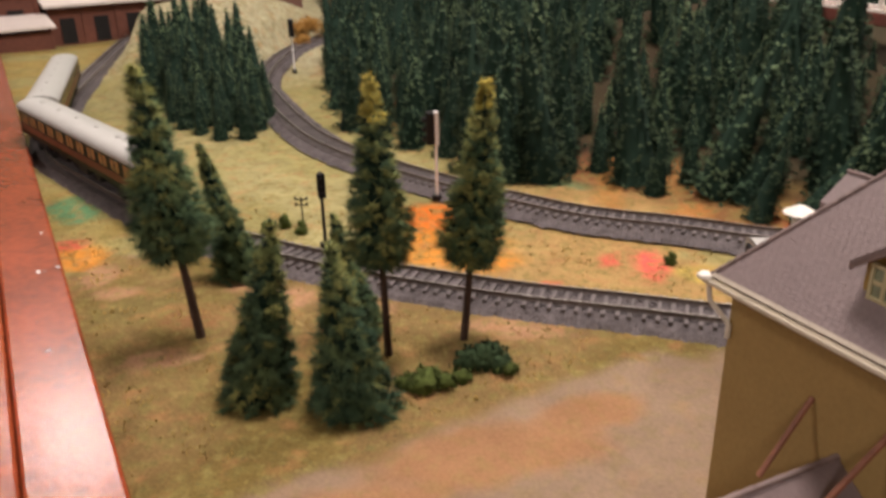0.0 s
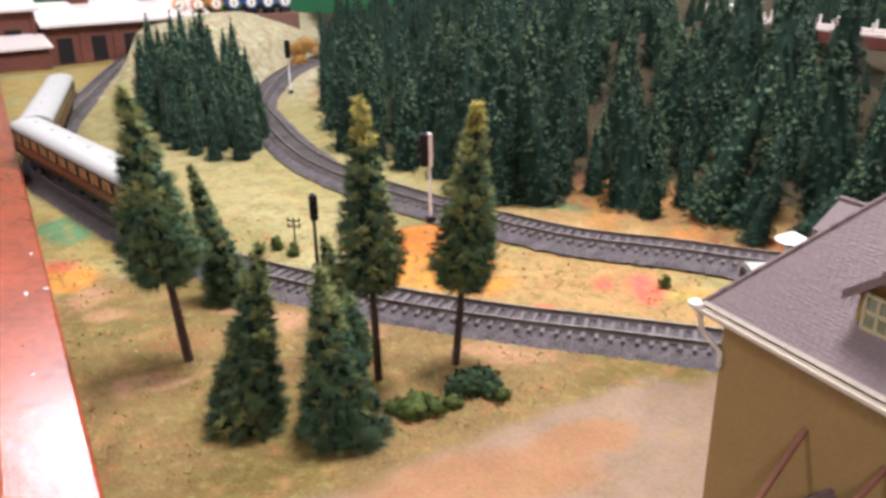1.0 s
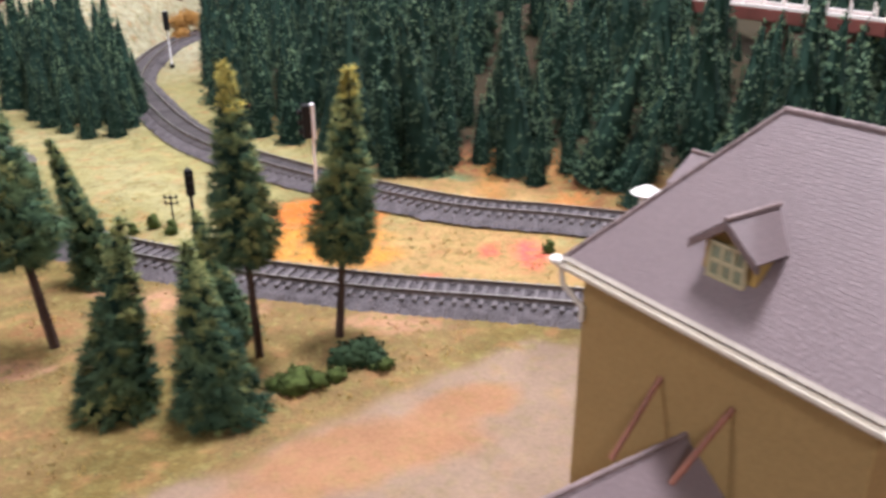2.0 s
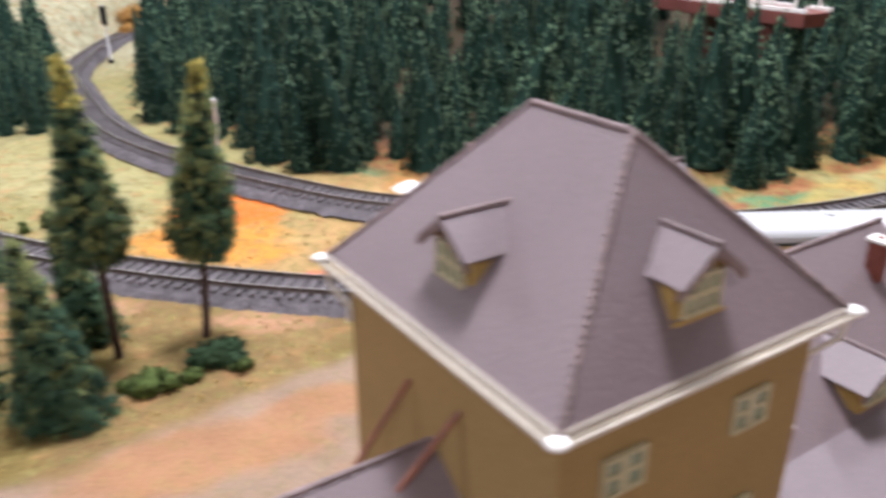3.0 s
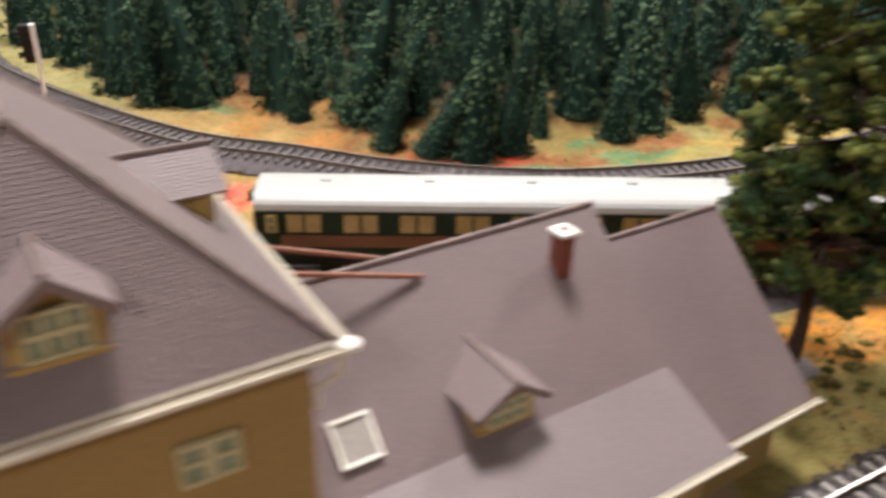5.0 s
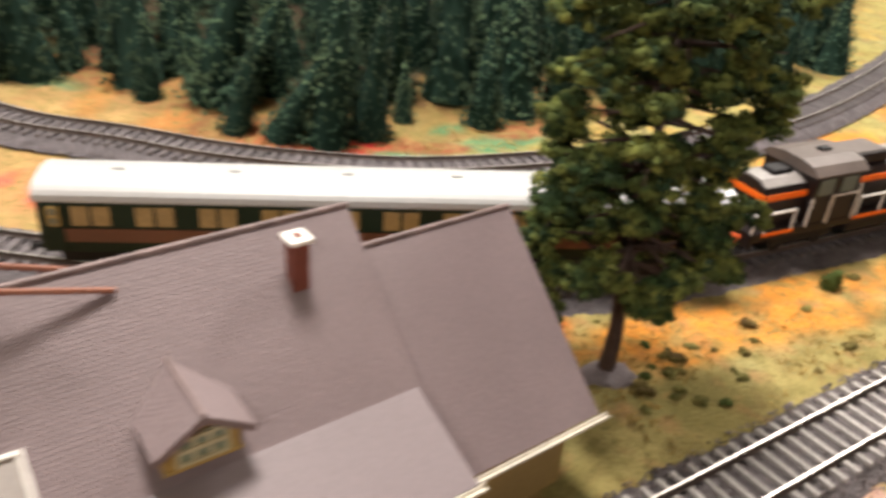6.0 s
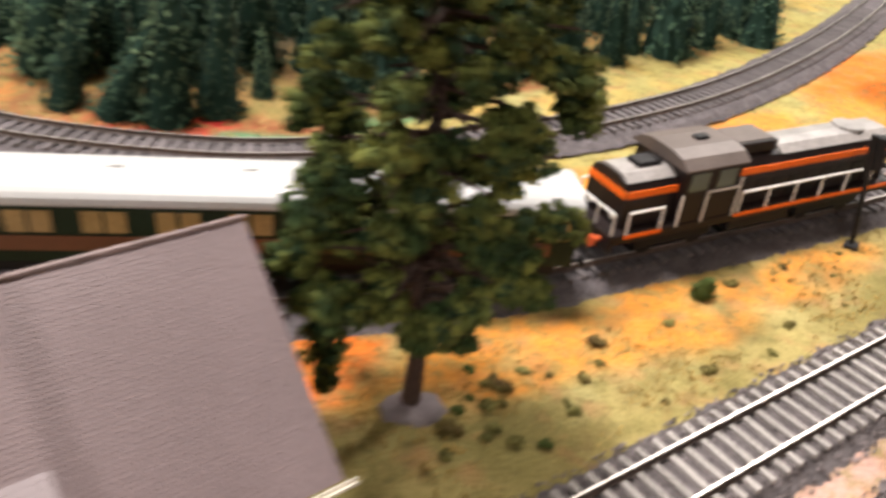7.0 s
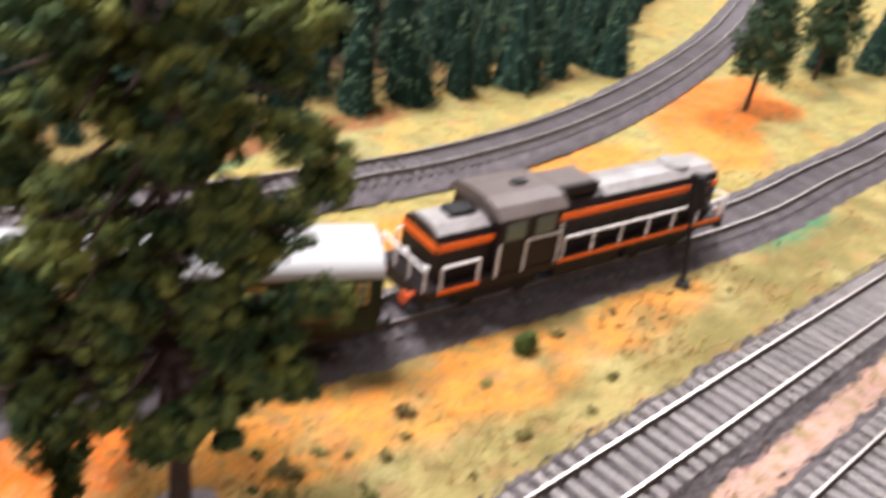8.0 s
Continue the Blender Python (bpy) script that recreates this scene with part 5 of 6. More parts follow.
signal(0.2625, 0.8080, 0.0650, M_MAST, "slim pale signal post with a black head beside the track", -1.2, Z_FAR - 0.003, 1.45)
signal(0.2022, 0.7150, 0.0500, M_BLACK, "dark signal post with a black lamp head", 0.4)
signal(-0.012, 1.335, 0.071, M_MAST, "slim signal with a black head beside the far curve", 0.3, Z_FAR - 0.003, 1.45)
signal(0.873, 0.668, 0.057, M_BLACK, "dark leaning signal post with a hooded black head beside the line", 0.9, big=1.0, lean=-0.16)


def relay_post(x, y):
    t = thing("relay_post", "small dark post with two cross arms beside the signal", "post", Matrix.Translation((x, y, ground_z(x, y))))
    part("post", rod(bmesh.new(), (0, 0, -0.001), (0, 0, 0.021), 0.0006, None, 8), M_BLACK, t)
    for z in (0.0145, 0.0185):
        part("cross_arm", boxed((-0.0045, -0.0004, z), (0.0045, 0.0004, z + 0.0009)), M_BLACK, t)
        for dx in (-0.004, 0.004):
            part("insulator", boxed((dx - 0.0005, -0.0005, z + 0.0009), (dx + 0.0005, 0.0005, z + 0.0024)), M_BLACK, t)


relay_post(0.176, 0.752)


# ---------------------------------------------------------------- the train
def coach_mesh_profile():
    return [(-0.0145, 0.0125), (0.0145, 0.0125), (0.0151, 0.019), (0.0148, 0.0346), (-0.0148, 0.0346), (-0.0151, 0.019)]


def wheelset(parent, x, r=0.0055):
    w = part("wheelset", rod(bmesh.new(), (x, -0.0105, r), (x, 0.0105, r), 0.0012, None, 8), M_BLACK, parent)
    for s in (-1, 1):
        bm = bmesh.new()
        rod(bm, (x, s * 0.0082, r), (x, s * 0.0105, r), r, None, 20)
        part("wheel", bm, M_BLACK, w)


def build_coach():
    """A four-axle coach, 0.28 m long, along x, rail head at z 0."""
    c = thing("passenger_coach", "white-roofed dark green and brown model passenger coach on the track", "coach", group="coaches of the train")
    hl = 0.139
    part("body", prism(bmesh.new(), coach_mesh_profile(), "x", -hl, hl), M_COACH_GREEN, c, "dark green coach body")
    roof = [(-0.0150, 0.0342)] + [(-0.0154 * math.cos(math.pi * k / 14), 0.0350 + 0.0072 * math.sin(math.pi * k / 14) ** 0.8) for k in range(15)] + [(0.0150, 0.0342)]
    part("roof", prism(bmesh.new(), roof, "x", -hl - 0.0012, hl + 0.0012), M_COACH_ROOF, c, "smooth white curved roof")
    for k in range(6):
        x = -hl + 0.028 + k * 0.0445
        part("roof_vent", boxed((x - 0.0022, -0.0013, 0.0419), (x + 0.0022, 0.0013, 0.0430), 0.0003), M_COACH_ROOF, c, "small white roof ventilator")
    for s in (-1, 1):
        y = s * 0.0151
        bm = boxed((-hl + 0.004, min(y, y + s * 0.0004), 0.0175), (hl - 0.004, max(y, y + s * 0.0004), 0.0232))
        part("side_band", bm, M_COACH_BROWN, c, "brown lower band")
        for k in range(11):
            x = -hl + 0.0195 + k * 0.0238
            wd = part("window", boxed((x - 0.0072, min(y, y + s * 0.0003), 0.0245), (x + 0.0072, max(y, y + s * 0.0003), 0.0328), 0.0001), M_COACH_WINDOW, c, "amber coach window")
            part("frame", boxed((x - 0.0005, min(y, y + s * 0.0006), 0.0245), (x + 0.0005, max(y, y + s * 0.0006), 0.0328)), M_COACH_GREEN, wd)
        for x in (-hl + 0.006, hl - 0.006):
            part("door", boxed((x - 0.0035, min(y, y + s * 0.0006), 0.0135), (x + 0.0035, max(y, y + s * 0.0006), 0.0336), 0.0002), M_COACH_GREEN, c, "dark coach door")
            dw = part("door_window", boxed((x - 0.0023, min(y, y + s * 0.0009), 0.0245), (x + 0.0023, max(y, y + s * 0.0009), 0.0328), 0.0001), M_YELLOW, c, "yellow-framed door window")
            for z0 in (0.0252, 0.0292):
                part("pane", boxed((x - 0.0013, min(y, y + s * 0.0011), z0), (x + 0.0013, max(y, y + s * 0.0011), z0 + 0.0029)), M_GLASS, dw)
        e = s * hl
        part("gangway", boxed((min(e, e + s * 0.0028), -0.0095, 0.0135), (max(e, e + s * 0.0028), 0.0095, 0.0388), 0.0014), M_BLACK, c, "black gangway bellows")
        b = part("bogie", boxed((s * 0.097 - 0.017, -0.0115, 0.0045), (s * 0.097 + 0.017, 0.0115, 0.0100), 0.0012), M_BLACK, c, "black bogie")
        for dx in (-0.0125, 0.0125):
            wheelset(b, s * 0.097 + dx)
        for yy in (-0.010, 0.010):
            bm = rod(bmesh.new(), (e, yy, 0.0125), (e + s * 0.005, yy, 0.0125), 0.0009)
            rod(bm, (e + s * 0.005, yy, 0.0125), (e + s * 0.0058, yy, 0.0125), 0.0024, None, 12)
            part("buffer", bm, M_BLACK, c)
    part("underframe", boxed((-hl + 0.004, -0.0085, 0.0045), (hl - 0.004, 0.0085, 0.0126), 0.0008), M_BLACK, c, "black underframe")
    for x, w in ((-0.035, 0.018), (0.012, 0.022), (0.045, 0.010)):
        part("underframe_box", boxed((x - w / 2, -0.013, 0.0055), (x + w / 2, 0.013, 0.0124), 0.0008), M_BLACK, c)
    return c


def build_loco():
    """A diesel shunter with a long and a short bonnet, along x (front at +x), rail head at z 0."""
    c = thing("diesel_locomotive", "dark brown model diesel locomotive with orange stripes and white handrails", "locomotive")
    hl = 0.0895
    part("underframe", boxed((-hl, -0.0165, 0.0112), (hl, 0.0165, 0.0158), 0.0008), M_LOCO, c, "dark running board")
    long_b = [(-0.0120, 0.0158), (0.0120, 0.0158), (0.0120, 0.0335), (0.0098, 0.0375), (0.0050, 0.0390), (-0.0050, 0.0390), (-0.0098, 0.0375), (-0.0120, 0.0335)]
    part("long_bonnet", prism(bmesh.new(), long_b, "x", -0.0240, 0.084), M_LOCO, c, "dark brown long bonnet")
    part("short_bonnet", prism(bmesh.new(), [(p, q - 0.0020 if q > 0.03 else q) for p, q in long_b], "x", -0.0835, -0.0555), M_LOCO, c, "dark brown short bonnet")
    top = [(-0.0104, 0.0368), (0.0104, 0.0368), (0.0060, 0.0393), (0.0, 0.0397), (-0.0060, 0.0393)]
    part("bonnet_roof", prism(bmesh.new(), [(p, q + 0.0004) for p, q in top], "x", 0.0065, 0.0830), M_LOCO_TOP, c, "grey bonnet top")
    part("bonnet_roof", prism(bmesh.new(), [(p, q - 0.0016) for p, q in top], "x", -0.0825, -0.0560), M_LOCO_TOP, c, "grey bonnet top")
    part("exhaust_box", boxed((-0.0215, -0.0085, 0.0385), (0.0035, 0.0085, 0.0438), 0.0008), M_LOCO, c, "dark roof cooling box")
    part("exhaust_lid", boxed((-0.0200, -0.0070, 0.0438), (0.0020, 0.0070, 0.0443), 0.0002), M_LOCO_ROOF, c)
    part("fan_grille", rod(bmesh.new(), (0.062, 0, 0.0395), (0.062, 0, 0.0410), 0.0075, 0.0072, 20), M_LOCO_TOP, c, "round fan grille")
    part("exhaust_box", boxed((-0.0725, -0.0042, 0.0372), (-0.0595, 0.0042, 0.0402), 0.0012), M_BLACK, c, "dark low box on the short bonnet")
    for x, z in ((0.0838, 0.0310), (-0.0837, 0.0292)):
        part("stripe", boxed((x - 0.0003, -0.0118, z), (x + 0.0006, 0.0118, z + 0.0030)), M_LOCO_ORANGE, c, "orange stripe round the bonnet end")
    cab = [(-0.0160, 0.0158), (0.0160, 0.0158), (0.0160, 0.0400), (-0.0160, 0.0400)]
    part("cab", prism(bmesh.new(), cab, "x", -0.0560, -0.0245), M_LOCO, c, "dark brown cab")
    rf = [(-0.0172, 0.0396), (-0.0172, 0.0404), (-0.0130, 0.0438), (-0.0060, 0.0452), (0.0060, 0.0452), (0.0130, 0.0438), (0.0172, 0.0404), (0.0172, 0.0396)]
    part("cab_roof", prism(bmesh.new(), rf, "x", -0.0582, -0.0222), M_LOCO_ROOF, c, "grey curved cab roof")
    part("horn", boxed((-0.0400, -0.002, 0.0450), (-0.0330, 0.002, 0.0466), 0.0005), M_BLACK, c)
    for s in (-1, 1):
        y = s * 0.0120
        for x0, x1, z in ((-0.0240, 0.0835, 0.0310), (-0.0830, -0.0560, 0.0292)):
            part("stripe", boxed((x0, min(y, y + s * 0.0004), z), (x1, max(y, y + s * 0.0004), z + 0.0030)), M_LOCO_ORANGE, c, "orange stripe")
        yb = s * 0.0165
        for x0, x1 in ((-0.0215, 0.0880), (-0.0840, -0.0640)):
            part("sill_stripe", boxed((x0, min(yb, yb + s * 0.0004), 0.0138), (x1, max(yb, yb + s * 0.0004), 0.0154)), M_LOCO_ORANGE, c, "orange sill stripe")
        for x in (-0.0482, -0.0325):
            part("cab_window", boxed((x - 0.0052, min(s * 0.0160, s * 0.0163), 0.0300), (x + 0.0052, max(s * 0.0160, s * 0.0163), 0.0380), 0.0001), M_GLASS, c, "dark greenish cab window")
        # handrails: posts with a top bar
        yr = s * 0.0162
        for x0, x1, n in ((-0.0195, 0.0865, 6), (-0.0830, -0.0650, 1)):
            bm = bmesh.new()
            rod(bm, (x0, yr, 0.0252), (x1, yr, 0.0252), 0.0006, None, 6)
            for k in range(n + 1):
                x = x0 + (x1 - x0) * k / n
                rod(bm, (x, yr, 0.0152), (x, yr, 0.0252), 0.0005, None, 6)
            part("handrail", bm, M_RAILING, c, "white handrail")
        bm = bmesh.new()
        for x in (-0.0560, -0.0418, -0.0232):
            rod(bm, (x, s * 0.0166, 0.0150), (x, s * 0.0166, 0.0330 if x > -0.03 else 0.0290), 0.0005, None, 6)
        rod(bm, (-0.0418, s * 0.0166, 0.0290), (-0.0240, s * 0.0166, 0.0290), 0.0005, None, 6)
        part("grab_rail", bm, M_RAILING, c, "white grab rails by the cab door")
        e = s * hl
        part("buffer_beam", boxed((min(e, e + s * 0.0016), -0.0165, 0.0080), (max(e, e + s * 0.0016), 0.0165, 0.0160), 0.0004), M_LOCO, c, "dark buffer beam")
        for yy in (-0.0100, 0.0100):
            bm = rod(bmesh.new(), (e + s * 0.001, yy, 0.0120), (e + s * 0.0055, yy, 0.0120), 0.0012, None, 10)
            rod(bm, (e + s * 0.0055, yy, 0.0120), (e + s * 0.0066, yy, 0.0120), 0.0027, None, 14)
            part("buffer", bm, M_RED, c, "orange-red buffer")
            part("headlamp", rod(bmesh.new(), (s * 0.0838, yy * 0.75, 0.0200), (s * 0.0848, yy * 0.75, 0.0200), 0.0015, None, 12), M_LAMP if s > 0 else M_WHITE, c, "small round headlamp")
        bm = bmesh.new()
        for yy in (-0.0155, -0.005, 0.005, 0.0155):
            rod(bm, (e + s * 0.0008, yy, 0.0150), (e + s * 0.0008, yy, 0.0252), 0.0005, None, 6)
        rod(bm, (e + s * 0.0008, -0.0155, 0.0252), (e + s * 0.0008, 0.0155, 0.0252), 0.0006, None, 6)
        part("end_railing", bm, M_RAILING, c, "white end railing")
        b = part("bogie", boxed((s * 0.050 - 0.022, -0.0125, 0.0040), (s * 0.050 + 0.022, 0.0125, 0.0100), 0.0012), M_BLACK, c, "black bogie")
        for dx in (-0.0145, 0.0145):
            wheelset(b, s * 0.050 + dx, 0.0062)
    part("fuel_tank", boxed((-0.020, -0.0145, 0.0045), (0.020, 0.0145, 0.0112), 0.0015), M_BLACK, c, "black fuel tank")
    for s in (-1, 1):
        for k in range(9):
            x = -0.018 + k * 0.0108
            y = s * 0.0120
            part("louvre", boxed((x, min(y, y + s * 0.0005), 0.0175), (x + 0.0070, max(y, y + s * 0.0005), 0.0275), 0.0002), M_BLACK, c)
    return c


RAIL_TOP = Z_MAIN + 0.0041


def on_line(middle, half):
    """The pose of a vehicle whose bogies stand half before and behind a place on the main line (metres along it)."""
    line = LINES["main"]
    run = np.concatenate([[0], np.cumsum(np.hypot(*np.diff(line, axis=0).T))])
    p = [np.array([np.interp(middle + o, run, line[:, k]) for k in range(2)]) for o in (-half, half)]
    c, d = (p[0] + p[1]) / 2, p[1] - p[0]
    return Matrix.Translation((c[0], c[1], RAIL_TOP)) @ Matrix.Rotation(math.atan2(d[1], d[0]), 4, "Z")


HEAD_X = 0.899
nose = float(np.sum(np.hypot(*np.diff(LINES["main"][:int(np.argmin(np.abs(LINES["main"][:, 0] - HEAD_X))) + 1], axis=0).T)))
loco = build_loco()
loco.matrix_basis = on_line(nose - 0.0920, 0.048) @ Matrix.Diagonal((0.95, 1, 1, 1))
coach = build_coach()
first_coach = nose - 0.184 - 0.006 - 0.145
coach.matrix_basis = on_line(first_coach, 0.097)
for k in (2, 3):  # the other two coaches stand back on the curve
    copy_thing(coach, on_line(first_coach - 0.095 - k * 0.2840, 0.097))


# ---------------------------------------------------------------- far buildings and wagons
def brick_house(m, w, d, h, rise, label, canopy=False):
    """A brick building; local x along its front, y to its back, origin at the front's foot."""
    t = thing("brick_warehouse", label, "building", m, "far brick buildings")
    part("wall", boxed((0, 0, -0.006), (w, d, h), 0.001), M_BRICK, t, "red-brown brick wall")
    part("gable", prism(bmesh.new(), [(0.0, h), (d, h), (d / 2, h + rise - 0.004)], "x", 0.0005, w - 0.0005), M_BRICK, t)
    for y0, y1 in ((-0.014, d / 2), (d + 0.014, d / 2)):
        k = rise / (d / 2 + 0.014)
        bm = bmesh.new()
        prism(bm, [(y0, h - 0.004), (y1, h + rise), (y1, h + rise + 0.005), (y0, h + 0.001)], "x", -0.010, w + 0.010)
        part("roof", bm, M_ROOF_WHITE, t, "whitish pitched roof")
    n = max(2, int(w / 0.055))
    for k in range(n):
        x = w * (k + 0.5) / n
        part("gate", boxed((x - 0.013, -0.0012, 0.002), (x + 0.013, 0.001, h * 0.66), 0.0003), M_BLACK, t, "dark gate")
        part("pilaster", boxed((x + w / n / 2 - 0.004, -0.0025, 0), (x + w / n / 2 + 0.004, 0.001, h - 0.005)), M_BRICK, t)
    for k in range(2):
        x = w * (0.28 + 0.42 * k)
        v = part("roof_light", boxed((x - 0.016, d / 2 - 0.012, h + rise - 0.004), (x + 0.016, d / 2 + 0.012, h + rise + 0.012), 0.001), M_BRICK, t, "boxy roof light")
        part("cover", boxed((x - 0.019, d / 2 - 0.015, h + rise + 0.012), (x + 0.019, d / 2 + 0.015, h + rise + 0.016), 0.001), M_ROOF_WHITE, v, "white cover")
    if canopy:
        part("canopy", prism(bmesh.new(), [(-0.050, 0.036), (0.0, 0.054), (0.0, 0.058), (-0.050, 0.040)], "x", -0.01, w + 0.012), M_ROOF_WHITE, t, "whitish loading canopy")
        part("dock", boxed((-0.008, -0.040, -0.006), (w + 0.008, 0, 0.030), 0.001), M_BRICK, t, "red-brown loading dock")
    return t


brick_house(pose(-0.535, 1.590, 0, 0, 0, 49), 0.30, 0.13, 0.070, 0.030, "long red-brown brick warehouse with a whitish roof")
brick_house(pose(-0.640, 1.475, 0, 0, 0, 49), 0.14, 0.13, 0.100, 0.030, "tall red-brown brick building with a canopy", True)


def tank_wagon(x, y, z, turn, mat, label):
    t = thing("tank_wagon", label, "wagon", Matrix.Translation((x, y, z)) @ Matrix.Rotation(turn, 4, "Z"), "tank wagons")
    bm = rod(bmesh.new(), (0, 0, 0.0225), (-0.085, 0, 0.0225), 0.0118, None, 24)
    part("tank", bm, mat, t, smooth=False)
    part("end_disc", rod(bmesh.new(), (0.0002, 0, 0.0225), (0.0016, 0, 0.0225), 0.0094, 0.0084, 20), M_WHITE, t, "white round end plate")
    part("end_mark", boxed((0.0014, -0.0011, 0.0190), (0.0022, 0.0011, 0.0260)), M_BLACK, t, "dark upright bar")
    part("underframe", boxed((-0.088, -0.010, 0.0075), (0.003, 0.010, 0.0112), 0.0008), M_BLACK, t)
    for wx in (-0.012, -0.070):
        wheelset(t, wx)


SHELF = [(-0.385, 1.775), (-0.165, 1.905)]
sd = Vector((SHELF[1][0] - SHELF[0][0], SHELF[1][1] - SHELF[0][1], 0))
part_m = Matrix.Translation((*SHELF[0], 0)) @ Matrix.Rotation(math.atan2(sd.y, sd.x), 4, "Z")
tagged(part("staging_shelf", boxed((-0.02, -0.002, -0.01), (sd.length - 0.005, 0.13, 0.066), 0.002), M_WALL_ROOM, None, m=part_m), "dark brown raised staging shelf behind the hill", "shelf", kind="structure")
TANKS = [M_TANK_ORANGE] * 3 + [M_TANK_BLUE] * 3 + [M_TANK_PALE]
for k, tm in enumerate(TANKS):
    p = part_m @ Vector((0.018 + k * 0.0345, 0.004, 0.0665))
    tank_wagon(p.x, p.y, p.z, math.atan2(sd.y, sd.x) - math.pi / 2, tm, ("orange" if tm is M_TANK_ORANGE else "blue") + " model tank wagon with a white round end")


def hill_bridge():
    a, b = Vector((0.575, 1.235)), Vector((0.735, 0.945))
    t = thing("road_bridge", "red-brown road bridge with pale railing among the firs", "bridge", Matrix.Translation((*a, 0)) @ Matrix.Rotation(math.atan2(b.y - a.y, b.x - a.x), 4, "Z"))
    ln, z = (b - a).length, 0.106
    part("deck", boxed((-0.085, -0.018, z - 0.012), (ln, 0.016, z), 0.001), M_BRIDGE, t, "red-brown bridge deck")
    for s in (-1, 1):
        part("kerb", boxed((0, s * 0.016 - 0.0015, z), (ln, s * 0.016 + 0.0015, z + 0.003), 0.0003), M_WHITE, t, "pale kerb")
        for k in range(14):
            x = ln * (k + 0.5) / 14
            part("railing_post", boxed((x - 0.0009, s * 0.016 - 0.0009, z + 0.003), (x + 0.0009, s * 0.016 + 0.0009, z + 0.012)), M_WHITE, t, "pale railing post")
    for k in range(4):
        x = ln * (k + 0.5) / 4
        w = t.matrix_basis @ Vector((x, 0, 0))
        part("pier", boxed((x - 0.006, -0.012, ground_z(w.x, w.y) - 0.004), (x + 0.006, 0.012, z - 0.012), 0.0008), M_BRIDGE, t, "red-brown pier")


hill_bridge()


def van():
    t = thing("delivery_van", "small white model van on the road to the bridge", "van", Matrix.Translation((0.5530, 1.2750, 0.1062)) @ Matrix.Rotation(math.atan2(-0.29, 0.16), 4, "Z"))
    part("body", boxed((-0.026, -0.011, 0.004), (0.026, 0.011, 0.016), 0.002), M_WHITE, t, "white lower body")
    part("cabin", prism(bmesh.new(), [(-0.024, 0.016), (0.012, 0.016), (0.006, 0.026), (-0.022, 0.026)], "y", -0.0105, 0.0105), M_GLASS, t, "dark window band")
    part("roof", boxed((-0.023, -0.0108, 0.0258), (0.008, 0.0108, 0.0285), 0.001), M_WHITE, t, "white roof")
    for sx in (-0.016, 0.016):
        for sy in (-1, 1):
            part("wheel", rod(bmesh.new(), (sx, sy * 0.008, 0.004), (sx, sy * 0.0112, 0.004), 0.0042, None, 16), M_BLACK, t)


van()

def small_tree(x, y, h, r, seed):
    rng = random.Random(seed)
    t = thing("round_tree", "small dark green round-topped model tree on orange grass", "tree", Matrix.Translation((x, y, ground_z(x, y))), "loose round trees")
    bm = rod(bmesh.new(), (0, 0, -0.002), (0.001, 0, h * 0.45), 0.0022, 0.0016, 8)
    rod(bm, (0.001, 0, h * 0.45), (0, 0.001, h * 0.85), 0.0016, 0.0006, 8)
    part("trunk", bm, M_BARK, t)
    clumps, limbs = [], bmesh.new()
    for k in range(40):
        a, f = k * 2.4, (k + 0.5) / 40
        reach = r * (1 - 0.75 * f * f) * rng.uniform(0.35, 0.85)
        p = (math.cos(a) * reach, math.sin(a) * reach, h * (0.30 + 0.64 * f))
        rod(limbs, (0, 0, p[2] - 0.006), p, 0.0006, 0.0003, 5)
        clumps.append((*p, r * rng.uniform(0.24, 0.38)))
    part("limb", limbs, M_BARK, t)
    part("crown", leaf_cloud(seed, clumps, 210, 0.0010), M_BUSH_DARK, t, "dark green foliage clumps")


for i, (x, y, h, r) in enumerate(((1.050, 0.911, 0.092, 0.029), (1.167, 0.993, 0.095, 0.031))):
    small_tree(x, y, h, r, 300 + i)

# loose firs beyond the far bend, and the autumn bush by the hill
for i, (x, y, h) in enumerate(((1.262, 1.039, 1.05), (1.20, 1.03, 0.9), (0.965, 0.985, 0.8))):
    tr, cr = VARIANTS[i % 7]
    conifer("fir_tree", "single dark green model fir on orange grass", tr, cr, Matrix.Translation((x, y, ground_z(x, y) - 0.001)) @ Matrix.Rotation(i * 1.3, 4, "Z") @ Matrix.Diagonal((h * 1.35, h * 1.35, h * 0.9, 1)), M_NEEDLE, "loose firs")
bush(-0.098, 1.64, 0.034, M_BUSH_ORANGE, "round orange autumn bush on the hill", 1.0, 77)
bush(-0.075, 1.58, 0.018, M_BUSH_ORANGE, "round orange autumn bush on the hill", 1.0, 78)


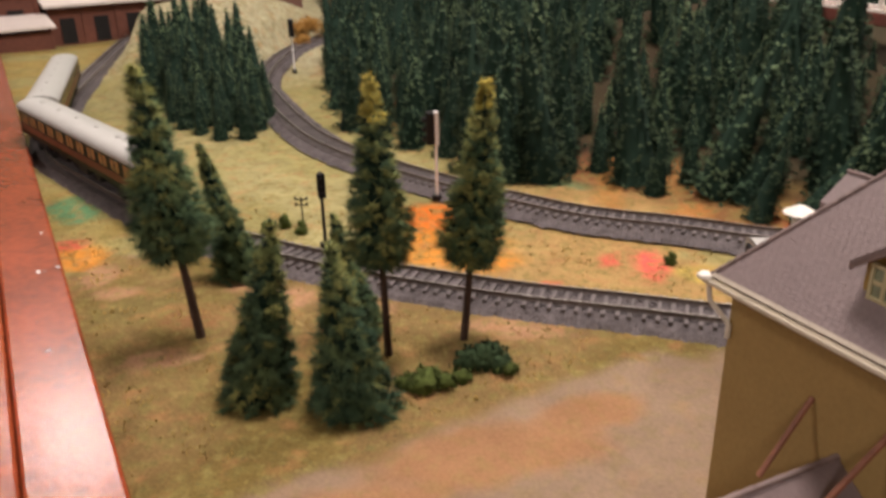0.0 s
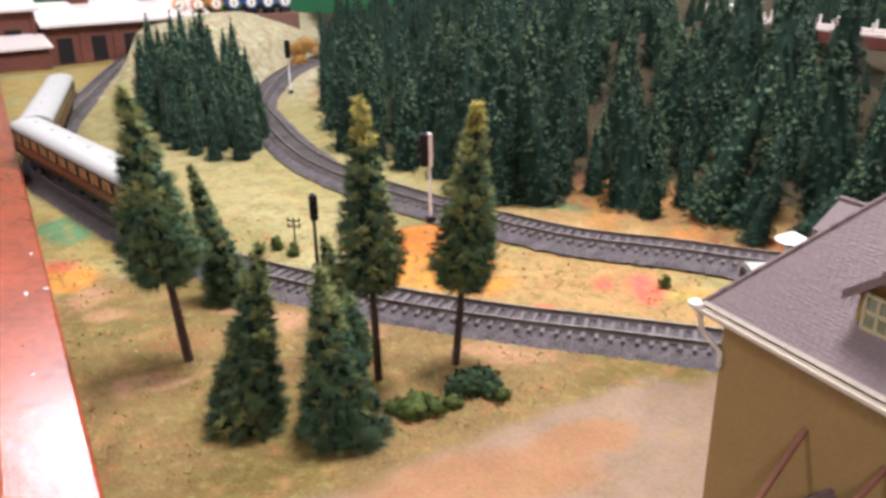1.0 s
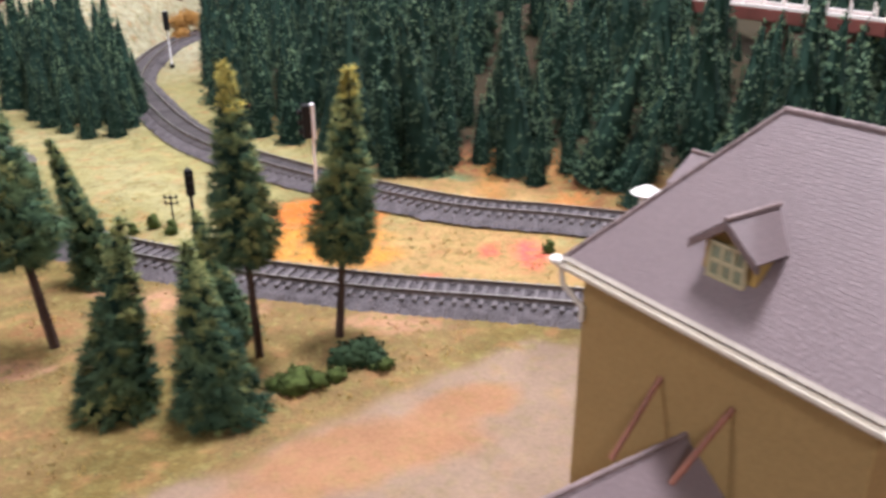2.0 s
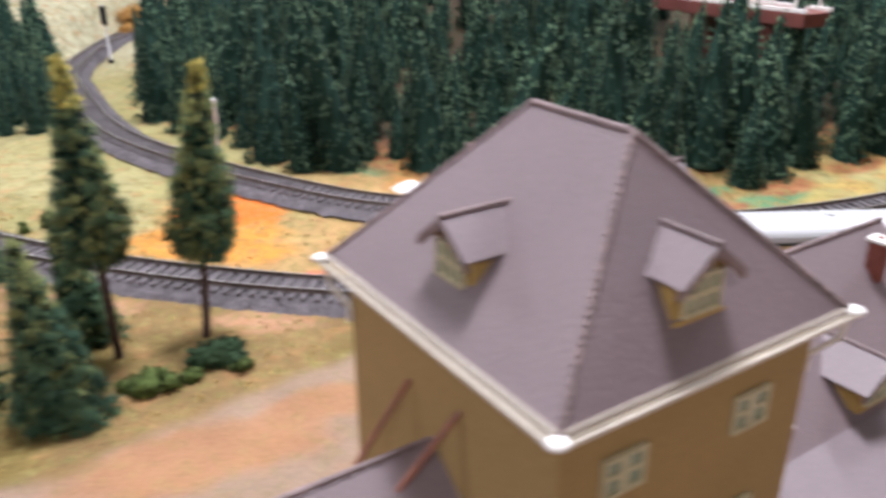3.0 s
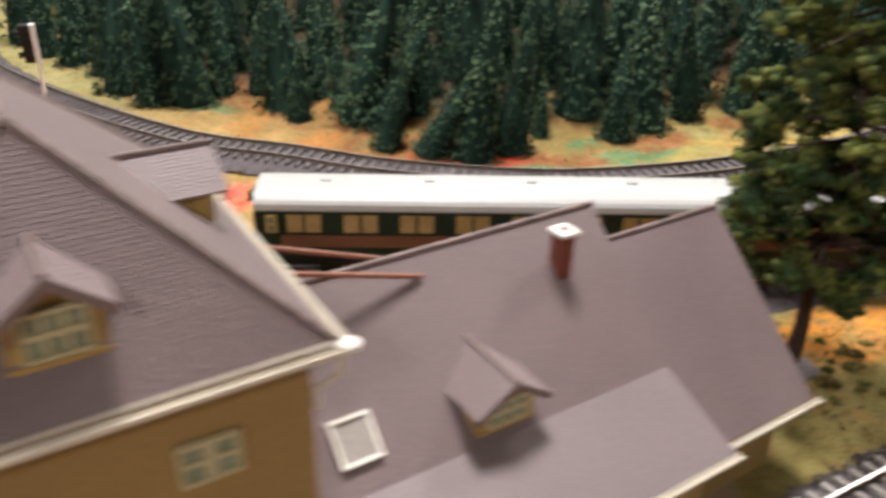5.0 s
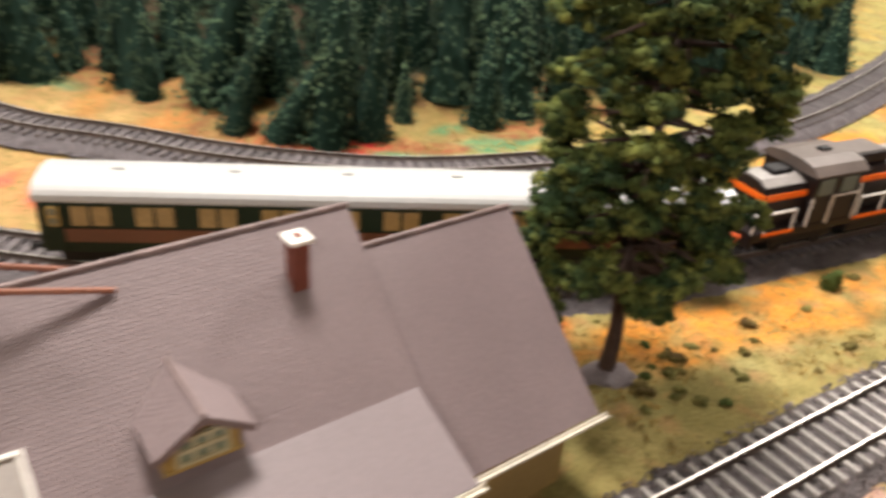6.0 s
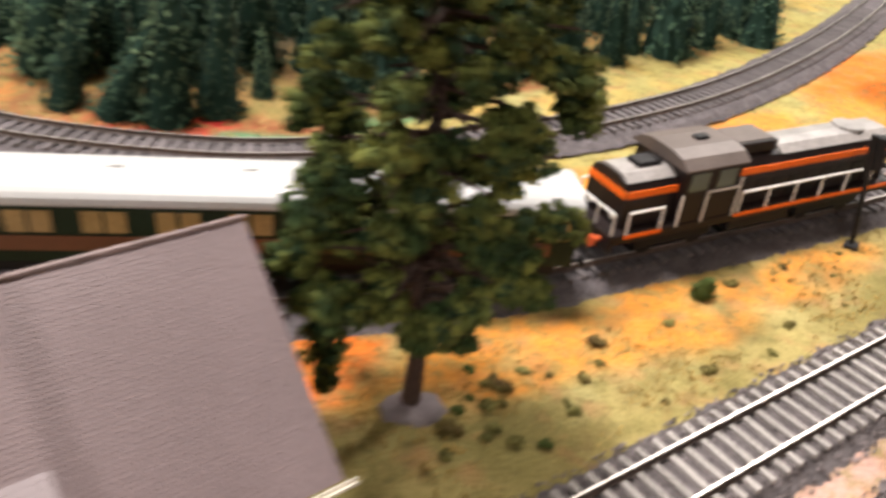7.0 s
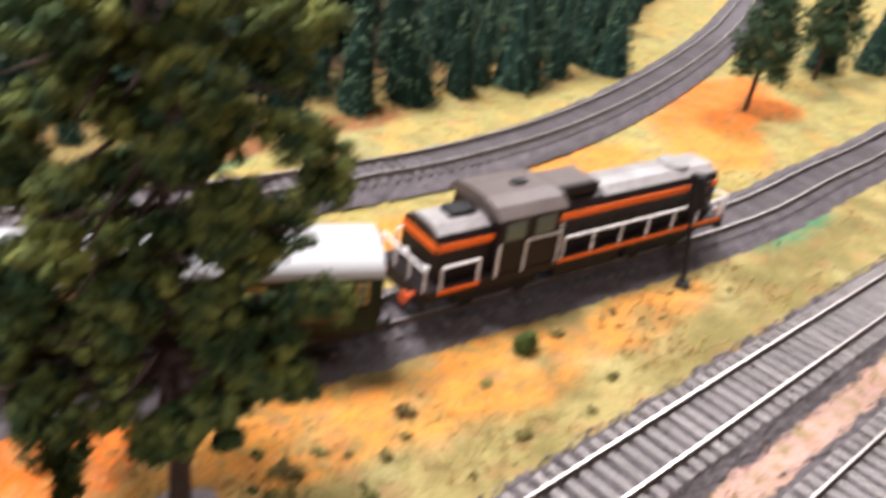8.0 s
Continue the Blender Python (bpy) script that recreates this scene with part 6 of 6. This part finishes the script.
def grass_tufts():
    """Short flock fibres strewn over the near grass."""
    rng = random.Random(3)
    verts, faces = [], []
    count = 0
    while count < 9000:
        x, y = (rng.uniform(0.02, 1.1), rng.uniform(0.43, 0.80)) if count % 3 else (rng.uniform(0.64, 0.95), rng.uniform(0.50, 0.72))
        count += 1
        if wave(x, y, 22, 9) < -0.05 or min(near(LINES["main"][::8], x, y), near(LINES["front_a"][::8], x, y), near(LINES["front_b"][::8], x, y), near(LINES["far"][::8], x, y)) < 0.024:
            continue
        local = BUILD.inverted() @ Vector((x, y, 0))
        if -0.02 < local.x < 0.115 and -0.16 < local.y < 0.25:
            continue
        edge = np.interp(x, [0.20, 0.269, 0.308, 0.355, 0.403, 0.44, 0.60], [0.445, 0.498, 0.536, 0.567, 0.594, 0.598, 0.555])
        if x < 0.62 and y < edge + 0.004:
            continue
        z = ground_z(x, y)
        for _ in range(4):
            a, h, r = rng.uniform(0, 6.28), rng.uniform(0.0008, 0.0024), rng.uniform(0.0006, 0.0016)
            k = len(verts)
            ox, oy = rng.gauss(0, 0.0012), rng.gauss(0, 0.0012)
            verts += [(x + ox - r * 0.5 * math.sin(a), y + oy + r * 0.5 * math.cos(a), z - 0.0004), (x + ox + r * 0.5 * math.sin(a), y + oy - r * 0.5 * math.cos(a), z - 0.0004), (x + ox + r * math.cos(a), y + oy + r * math.sin(a), z + h)]
            faces.append((k, k + 1, k + 2))
    me = bpy.data.meshes.new("grass")
    me.from_pydata(verts, [], faces)
    tagged(part("grass", me, M_FLOCK), "short olive and tan flock grass", "grass", kind="stuff")


grass_tufts()

build_track("track_main", LINES["main"], Z_MAIN, M_SLEEPER, "curved model railway track passing behind the station", 0.25, 2.30, 5200)
build_track("track_far", LINES["far"], Z_FAR, M_SLEEPER, "curved model railway track along the wood", 0.20, 2.25, 4200)
build_track("track_front", LINES["front_a"], Z_MAIN, M_SLEEPER_PALE, "straight model track with pale sleepers", 0.0, 1.0, 5200)
build_track("track_front", LINES["front_b"], Z_MAIN, M_SLEEPER_PALE, "straight model track with pale sleepers", 0.0, 0.8, 3000)
